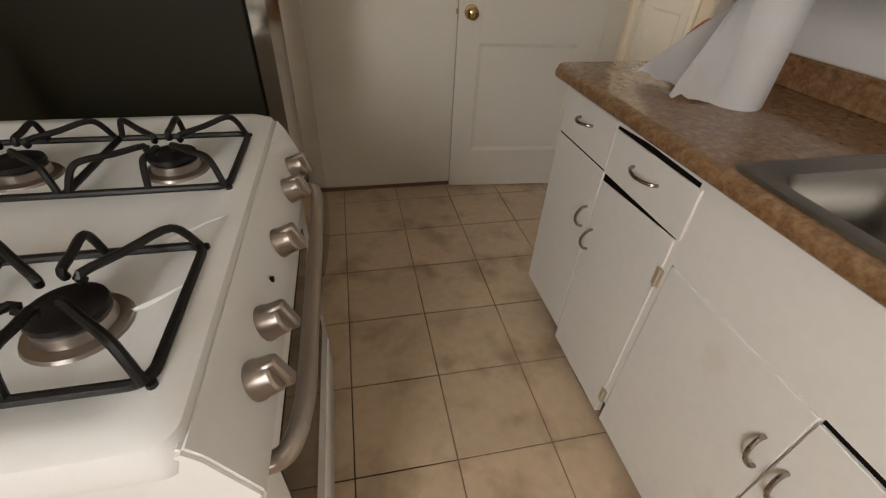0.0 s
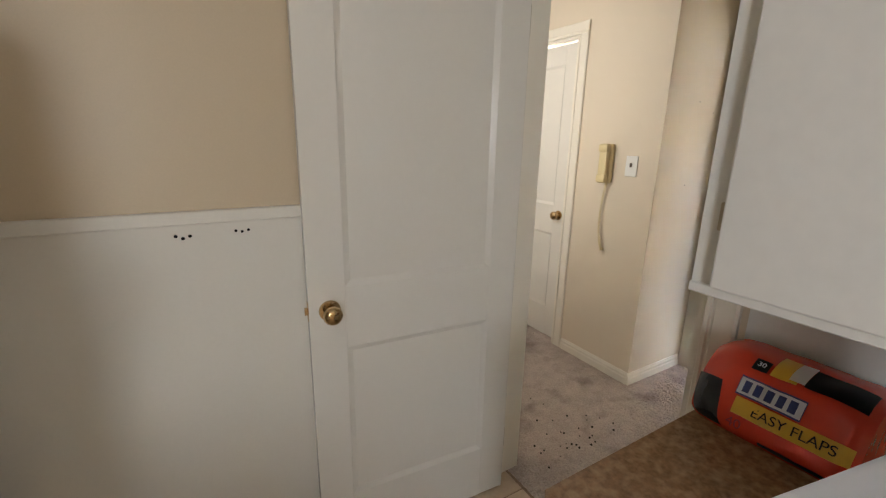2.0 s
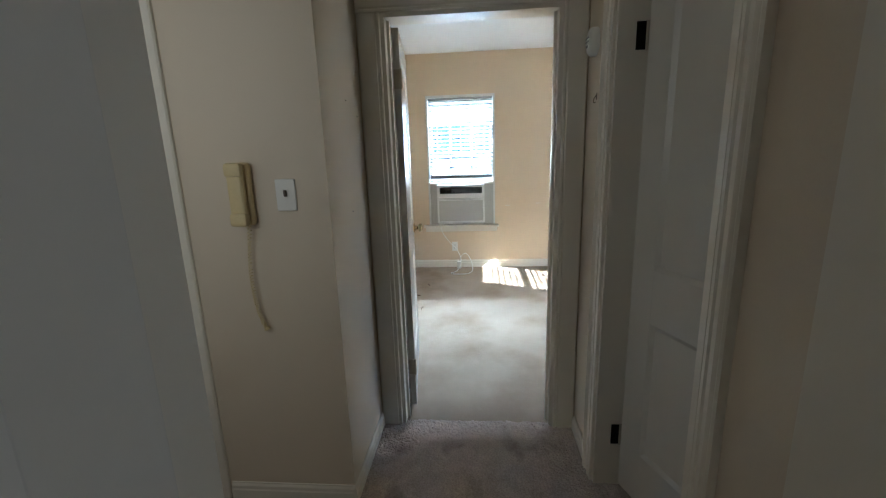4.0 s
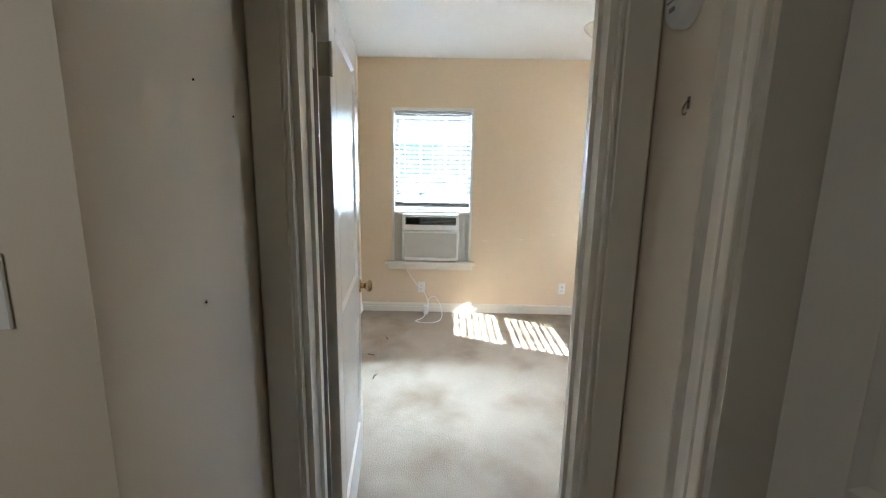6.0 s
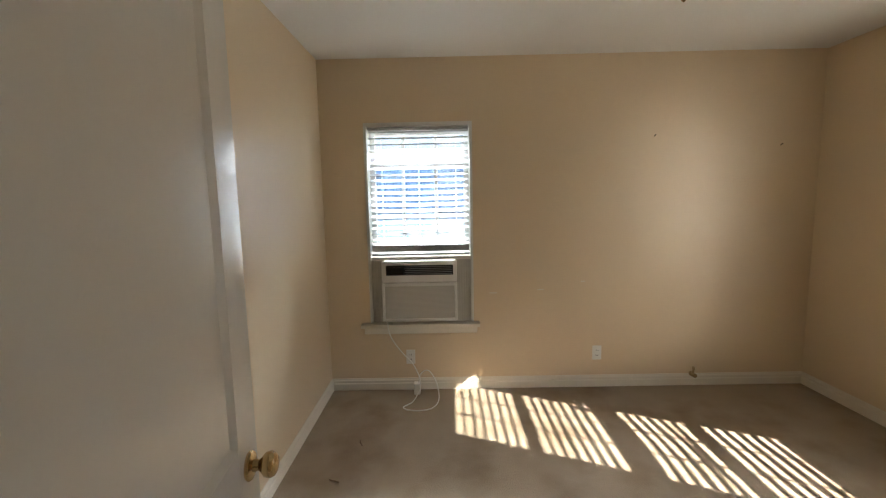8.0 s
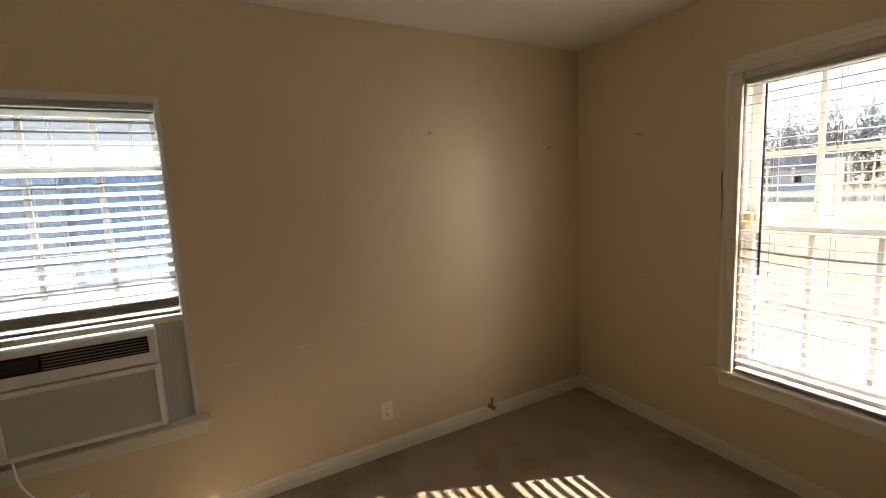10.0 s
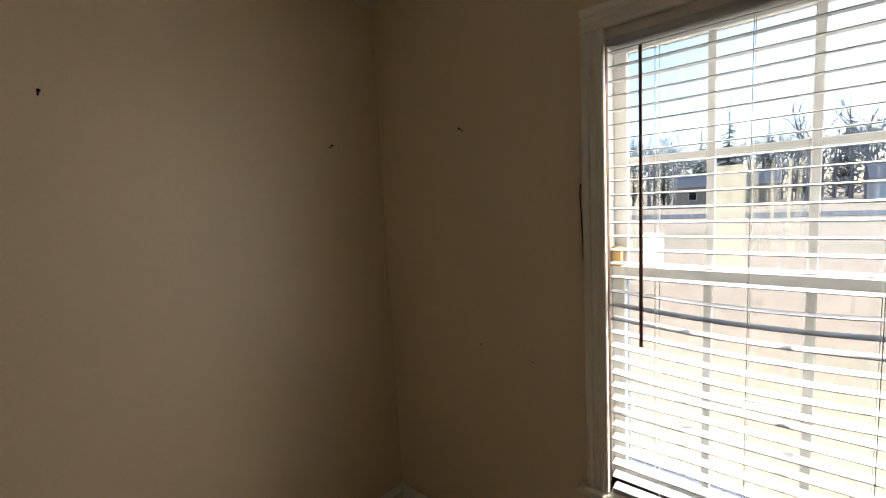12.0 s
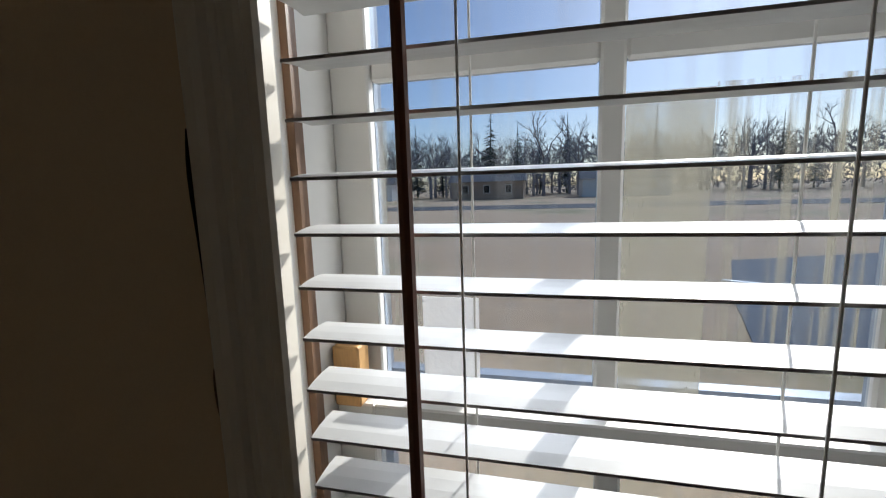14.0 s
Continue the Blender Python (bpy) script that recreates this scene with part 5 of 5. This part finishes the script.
for i in range(13):
    u = i / 12
    y = FY0 + 0.005 + 0.235 * u
    x = 0.535 + 0.080 * min(1, u * 1.5) ** 0.8
    z = SPL + 0.004 + 0.066 * u ** 1.6
    th = 0.034 * math.sin(math.pi * (0.15 + 0.83 * u)) + 0.005
    hp.append([(x - 0.012, y, z - th), (x + 0.012, y, z - th * 0.6), (x + 0.014, y, z + th * 0.3), (x - 0.004, y, z + th * 0.45)])
vr = [[bm.verts.new(p) for p in ring] for ring in hp]
for a, b in zip(vr, vr[1:]):
    for k in range(4):
        bm.faces.new((a[k], a[(k + 1) % 4], b[(k + 1) % 4], b[k]))
bm.faces.new(vr[0]), bm.faces.new(vr[-1])
box(bm, 0.48, 0.540, FY0 + 0.002, FY0 + 0.06, SPL - 0.016, SPL + 0.018, bevel=0.004)
part("handle", bm, mat("handle_black", (0.005, 0.005, 0.006), 0.6, spec=0.06), d2, "curved black handle", smooth=True)

# gas range
st = root("gas_range", (0.2, 1.42, 0), "white gas range with black grates and brushed steel knobs", "stove")
SY_0, SY_1, SZ = 1.045, 1.79, 0.912
SXB, SXF = -0.18, 0.520
part("body", boxes((SXB, 0.50, SY_0 + 0.012, SY_1 - 0.012, 0.03, 0.86), bevel=0.004), ENAMEL, st)
bm = bmesh.new()
# top shell: a shallow pan with a rolled rim
loops = [rrect(SXB, SXF - 0.004, SY_0, SY_1, 0.02, 0.862), rrect(SXB, SXF, SY_0 - 0.002, SY_1 + 0.002, 0.02, 0.880), rrect(SXB, SXF - 0.004, SY_0 + 0.004, SY_1 - 0.004, 0.025, 0.902), rrect(SXB + 0.012, SXF - 0.02, SY_0 + 0.018, SY_1 - 0.018, 0.03, SZ), rrect(SXB + 0.02, SXF - 0.045, SY_0 + 0.04, SY_1 - 0.04, 0.03, SZ - 0.002), rrect(SXB + 0.05, SXF - 0.085, SY_0 + 0.075, SY_1 - 0.075, 0.03, SZ - 0.016)]
vl = [[bm.verts.new(p) for p in l] for l in loops]
for a, b in zip(vl, vl[1:]):
    for k in range(len(a)):
        bm.faces.new((a[k], a[(k + 1) % len(a)], b[(k + 1) % len(b)], b[k]))
bm.faces.new(vl[-1]), bm.faces.new(vl[0][::-1])
top = part("cooktop", bm, ENAMEL, st, smooth=True)
for y in (1.23, 1.36, 1.49):
    bm = tube(bmesh.new(), [(SXF - 0.095, y - 0.012, SZ - 0.0155), (SXF - 0.07, y - 0.004, SZ - 0.0095), (SXF - 0.045, y + 0.006, SZ - 0.0035), (SXF - 0.022, y + 0.018, SZ - 0.002)], 0.003, n=8, smooth=3)
    part("ridge", bm, ENAMEL, top, smooth=True)
bm = bmesh.new()
prism(bm, [(SXF - 0.03, SY_0 + 0.004, 0.875), (SXF - 0.002, SY_0 + 0.004, 0.895), (SXF + 0.012, SY_0 + 0.004, 0.875), (SXF + 0.045, SY_0 + 0.004, 0.795), (SXF + 0.04, SY_0 + 0.004, 0.775), (SXF - 0.03, SY_0 + 0.004, 0.775)], (0, SY_1 - SY_0 - 0.008, 0))
bmesh.ops.bevel(bm, geom=bm.edges[:], offset=0.004, segments=2, affect="EDGES")
panel = part("control_panel", bm, ENAMEL, st, "white sloping control panel", smooth=True)
nrm = Vector((0.08, 0, 0.033)).normalized()
for y in (1.155, 1.24, 1.41, 1.575, 1.667):
    bm = bmesh.new()
    lathe(bm, (SXF + 0.029, y, 0.834), nrm, [(0, 0.024), (0.005, 0.024), (0.008, 0.0225), (0.026, 0.021), (0.029, 0.018), (0.0295, 0.0001)], n=24)
    k = part("knob", bm, KNOBM, panel, "brushed steel control knob", smooth=True)
    bm = boxes((-0.0085, 0.0085, -0.0225, 0.0225, 0.006, 0.038), bevel=0.003)
    bm.transform(Matrix.Translation((SXF + 0.029, y, 0.834)) @ nrm.to_track_quat("Z", "Y").to_matrix().to_4x4())
    part("grip", bm, KNOBM, panel, smooth=True)
part("igniter_mark", boxes((SXF + 0.026, SXF + 0.032, 1.318, 1.324, 0.834, 0.840)), BLACK, panel)
door = part("oven_door", boxes((0.50, 0.542, SY_0 + 0.008, SY_1 - 0.008, 0.20, 0.762), bevel=0.008, seg=2), ENAMEL, st, smooth=True)
part("oven_window", boxes((0.5415, 0.5445, SY_0 + 0.10, SY_1 - 0.10, 0.33, 0.67)), mat("oven_glass", (0.01, 0.01, 0.01), 0.08), door, "black oven window")
part("drawer", boxes((0.50, 0.545, SY_0 + 0.008, SY_1 - 0.008, 0.03, 0.19), bevel=0.006, seg=2), ENAMEL, st, smooth=True)
bm = tube(bmesh.new(), [(0.54, SY_0 + 0.06, 0.745), (0.572, SY_0 + 0.065, 0.755), (0.588, SY_0 + 0.11, 0.762), (0.592, SY_0 + 0.2, 0.765), (0.592, SY_1 - 0.2, 0.765), (0.588, SY_1 - 0.11, 0.762), (0.572, SY_1 - 0.065, 0.755), (0.54, SY_1 - 0.06, 0.745)], 0.013, n=14, smooth=5)
part("oven_handle", bm, KNOBM, door, "brushed steel oven handle", smooth=True)
part("side_seam", boxes((SXB + 0.01, 0.46, SY_0 + 0.009, SY_0 + 0.0125, 0.812, 0.815)), DARKGAP, st)
part("back_guard", boxes((SXB, SXB + 0.05, SY_0, SY_1, 0.90, 1.06), bevel=0.01, seg=2), ENAMEL, st, smooth=True)


def burner(x, y):
    z = SZ - 0.016
    bm = bmesh.new()
    lathe(bm, (x, y, z), (0, 0, 1), [(0, 0.050), (0.004, 0.048), (0.006, 0.042), (0.007, 0.036)], n=28)
    lathe(bm, (x, y, z + 0.004), (0, 0, 1), [(0, 0.038), (0.014, 0.036), (0.016, 0.033)], n=28)
    b = part("burner", bm, KNOBM, st, "steel burner ring", smooth=True)
    bm = bmesh.new()
    lathe(bm, (x, y, z + 0.020), (0, 0, 1), [(0, 0.034), (0.004, 0.037), (0.010, 0.036), (0.013, 0.029), (0.0135, 0.0001)], n=28)
    part("burner_cap", bm, IRON, b, "black burner cap", smooth=True)


def grate(y0, y1, x0, x1):
    """A wire grate over two burners: a rim, raised fingers and feet."""
    g = root("stove_grate", ((x0 + x1) / 2, (y0 + y1) / 2, SZ - 0.016), "black cast iron grate over two burners", "grate", group="grates on the gas range")
    z = SZ + 0.004
    r = 0.0055
    ring = rrect(x0, x1, y0, y1, 0.018, z)
    part("rim", tube(bmesh.new(), ring + ring[:1], r, n=8, smooth=1), IRON, g, smooth=True)
    xm = (x0 + x1) / 2
    part("cross_bar", tube(bmesh.new(), [(xm, y0, z), (xm, y1, z)], r, n=8, smooth=2), IRON, g, smooth=True)
    ym = (y0 + y1) / 2
    for cx, s in (((x0 + xm) / 2, -1), ((x1 + xm) / 2, 1)):
        hx = (xm - x0) / 2
        for (ax, ay) in ((cx - hx * 0.95, y0), (cx - hx * 0.95, y1), (cx + hx * 0.95, y0), (cx + hx * 0.95, y1), (cx, y0), (cx, y1)):
            o = Vector((ax, ay, z))
            c = Vector((cx, ym, z))
            d = (c - o)
            tip = o + d * (1 - 0.028 / d.length)
            part("finger", tube(bmesh.new(), [o, o + d * 0.10 + Vector((0, 0, 0.030)), o + d * 0.22 + Vector((0, 0, 0.040)), o + d * 0.5 + Vector((0, 0, 0.036)), tip + Vector((0, 0, 0.034)), tip + Vector((0, 0, 0.024))], r * 0.9, n=8, smooth=3), IRON, g, smooth=True)
    for fx in (x0, x1):
        for fy in (y0, y1):
            bm = bmesh.new()
            cyl(bm, (fx, fy, SZ - 0.016), (fx, fy, z), 0.005, n=8)
            part("foot", bm, IRON, g)


for y in (1.205, 1.56):
    for x in (0.385, 0.165):
        burner(x, y)
grate(1.105, 1.305, 0.055, 0.488)
grate(1.455, 1.655, 0.055, 0.488)

# ---- outside ----
struct("ground", boxes((-150, 160, -400, 120, -0.9, -0.5)), FIELD, "dry tan field outside the windows", "ground")
struct("road", boxes((-150, 160, -44, -37, -0.5, -0.47)), ROADM, "dark asphalt road beyond the field", "road")

struct("driveway", prism(bmesh.new(), [(3.1, -5.2, -0.5), (2.3, -8.0, -0.5), (0.9, -11.8, -0.5), (-3.2, -13.2, -0.5), (-16, -15.0, -0.5), (-16, -5.2, -0.5)], (0, 0, 0.02)), mat("driveway_asphalt", (0.10, 0.11, 0.13), 0.85, var=0.2, scale=1.5, fine=40, bump=0.2, stain=(0.16, 0.16, 0.17), stain_scale=0.8), "cracked grey asphalt driveway beside the field", "driveway")
for k, (dx, dy, a) in enumerate(((0, 0, 0.3), (0.25, 0.22, 0.5), (0.1, -0.3, -0.5))):
    bm = boxes((-0.45, 0.45, -0.07, 0.07, -0.48, -0.45), bevel=0.004)
    bm.transform(Matrix.Translation((1.55 + dx, -8.7 + dy, 0.012 * k)) @ Matrix.Rotation(a, 4, "Z"))
    thing("board", bm, SIDINGW, "weathered white scrap board lying on the driveway", "board", group="scrap boards on the driveway")


def bare_tree(x, y, h, seed, material):
    rs = random.Random(seed)
    bm = bmesh.new()

    def limb(p, d, l, r, depth):
        q = p + d * l
        cyl(bm, p, q, r, r * 0.6, n=5, caps=False)
        if depth:
            for _ in range(3 if depth > 1 else 4):
                nd = (d + Vector((rs.gauss(0, 0.5), rs.gauss(0, 0.5), rs.gauss(0.1, 0.3)))).normalized()
                limb(p + d * l * rs.uniform(0.55, 1.0), nd, l * rs.uniform(0.5, 0.75), r * 0.5, depth - 1)
    limb(Vector((0, 0, 0)), Vector((0, 0, 1)), h * 0.42, h * 0.02, 4)
    return mesh_of("trunk", bm, material)


def pine_tree(h, seed, material):
    rs = random.Random(seed)
    bm = bmesh.new()
    cyl(bm, (0, 0, 0), (0, 0, h), h * 0.015, 0.02, n=6)
    for i in range(260):
        u = rs.random()
        z = h * (0.12 + 0.88 * u)
        r = h * 0.20 * (1 - u) * rs.uniform(0.5, 1.15) + 0.1
        a = rs.uniform(0, 2 * math.pi)
        c = Vector((math.cos(a), math.sin(a), -0.25))
        t = Vector((-math.sin(a), math.cos(a), 0))
        p = Vector((0, 0, z))
        v = [bm.verts.new(p), bm.verts.new(p + c * r * 0.6 + t * r * 0.22), bm.verts.new(p + c * r), bm.verts.new(p + c * r * 0.6 - t * r * 0.22)]
        bm.faces.new(v)
    return mesh_of("foliage", bm, material)


bares = [bare_tree(0, 0, 15, s, TREE) for s in (1, 2, 3, 4)]
pines = [pine_tree(17, s, PINET) for s in (5, 6)]
rs = random.Random(12)
for i in range(90):
    t = new("tree", bares[i % 4])
    sc = rs.uniform(0.7, 1.15)
    t.location, t.scale, t.rotation_euler = (-45 + 1.35 * i + rs.uniform(-1, 1), rs.uniform(-100, -74), -0.5), (sc, sc, sc), (0, 0, rs.uniform(0, 6))
    tagged(t, "bare grey winter tree beyond the road", "tree", "trees beyond the road")
for i in range(22):
    t = new("pine_tree", pines[i % 2])
    sc = rs.uniform(0.55, 1.0)
    t.location, t.scale, t.rotation_euler = (-40 + 5.0 * i + rs.uniform(-2, 2), rs.uniform(-100, -76), -0.5), (sc, sc, sc), (0, 0, rs.uniform(0, 6))
    tagged(t, "dark green pine beyond the road", "tree", "pines beyond the road")


bm = bmesh.new()
for i in range(15000):
    x, y = rs.uniform(-70, 110), rs.uniform(-118, -80)
    top = 9.0 + 3.5 * noise.noise(Vector((x * 0.11, 0, 1))) + 1.6 * noise.noise(Vector((x * 0.5, 2, 1)))
    z = -0.5 + (top + 0.5) * rs.random() ** 0.8
    l, a, w = rs.uniform(0.5, 1.7), rs.gauss(0, 0.9), rs.uniform(0.05, 0.16)
    dx, dz = math.sin(a) * l, math.cos(a) * l
    v = [bm.verts.new(p) for p in ((x - w * math.cos(a), y, z + w * math.sin(a)), (x + w * math.cos(a), y, z - w * math.sin(a)), (x + dx, y + rs.gauss(0, 0.3), z + dz))]
    bm.faces.new(v)
thing("woods", bm, TREE, "bare grey winter woods along the horizon", "trees", kind="stuff")


def far_house(x, y, w, d, h, wall_m, label):
    c = root("house", (x, y, -0.5), label, "house")
    part("wall", boxes((x - w / 2, x + w / 2, y - d / 2, y + d / 2, -0.5, -0.5 + h)), wall_m, c)
    bm = prism(bmesh.new(), [(x - w / 2 - 0.4, y - d / 2 - 0.4, -0.5 + h), (x - w / 2 - 0.4, y + d / 2 + 0.4, -0.5 + h), (x - w / 2 - 0.4, y, -0.5 + h + d * 0.28)], (w + 0.8, 0, 0))
    part("roof", bm, ROOF, c)
    for k in range(3):
        wx = x - w * 0.3 + w * 0.3 * k
        wd = part("window", boxes((wx - 0.5, wx + 0.5, y + d / 2, y + d / 2 + 0.06, 0.4, 1.7)), TRIM, c)
        part("pane", boxes((wx - 0.42, wx + 0.42, y + d / 2 + 0.06, y + d / 2 + 0.08, 0.48, 1.62)), BLACK, wd)
    return c


far_house(14, -68, 11, 7, 2.7, BRICKM, "low brick house beyond the road")
far_house(-6, -69, 12, 7, 2.6, SIDINGW, "low white house beyond the road")
far_house(36, -70, 12, 7, 2.7, SIDINGW, "low pale house beyond the road")

# neighbour house seen through the east window
nb = root("house", (14.5, 3.5, -0.5), "pale blue-grey sided neighbouring house", "house")
part("wall", boxes((13.5, 19, -1.5, 10, -0.5, 3.4)), SIDINGW, nb)
for k in range(19):
    part("siding_board", boxes((13.47, 13.5, -1.5, 10, -0.3 + 0.19 * k, -0.3 + 0.19 * k + 0.17)), SIDING, nb)
part("roof", prism(bmesh.new(), [(13.0, -2.0, 3.4), (19.5, -2.0, 3.4), (16.2, -2.0, 5.4)], (0, 12.5, 0)), ROOF, nb)
nw = part("window", boxes((13.40, 13.47, 2.9, 4.3, 0.4, 2.3)), SIDING, nb, "blue window frame")
part("pane", boxes((13.38, 13.40, 3.0, 4.2, 0.5, 2.2)), mat("blue_glass", (0.28, 0.42, 0.56), 0.3), nw)
part("corner_board", boxes((13.42, 13.47, 1.8, 2.05, -0.5, 3.4)), SIDING, nb, "blue corner board")

# ---- floor tiles, last ----
tile_meshes = {}


def tile_mesh(w, d):
    key = (round(w, 3), round(d, 3))
    if key not in tile_meshes:
        bm = bmesh.new()
        box(bm, -w / 2, w / 2, -d / 2, d / 2, -0.004, 0.0, bevel=0.0015)
        tile_meshes[key] = mesh_of("floor_tile", bm, TILE)
    return tile_meshes[key]


P, J = 0.2975, 0.0042
xs = [KW] + [x for x in (0.597 + P * k for k in range(-4, 6)) if KW + 0.02 < x < HW - 0.07] + [HW - 0.06]
ys = [KS] + [y for y in (2.012 + P * k for k in range(-12, 5)) if KS + 0.02 < y < KN - 0.01] + [KN]
for x0, x1 in zip(xs, xs[1:]):
    for y0, y1 in zip(ys, ys[1:]):
        t = new("floor_tile", tile_mesh(x1 - x0 - J, y1 - y0 - J))
        t.parent = floor_k
        t.location = ((x0 + x1) / 2, (y0 + y1) / 2, 0.0)
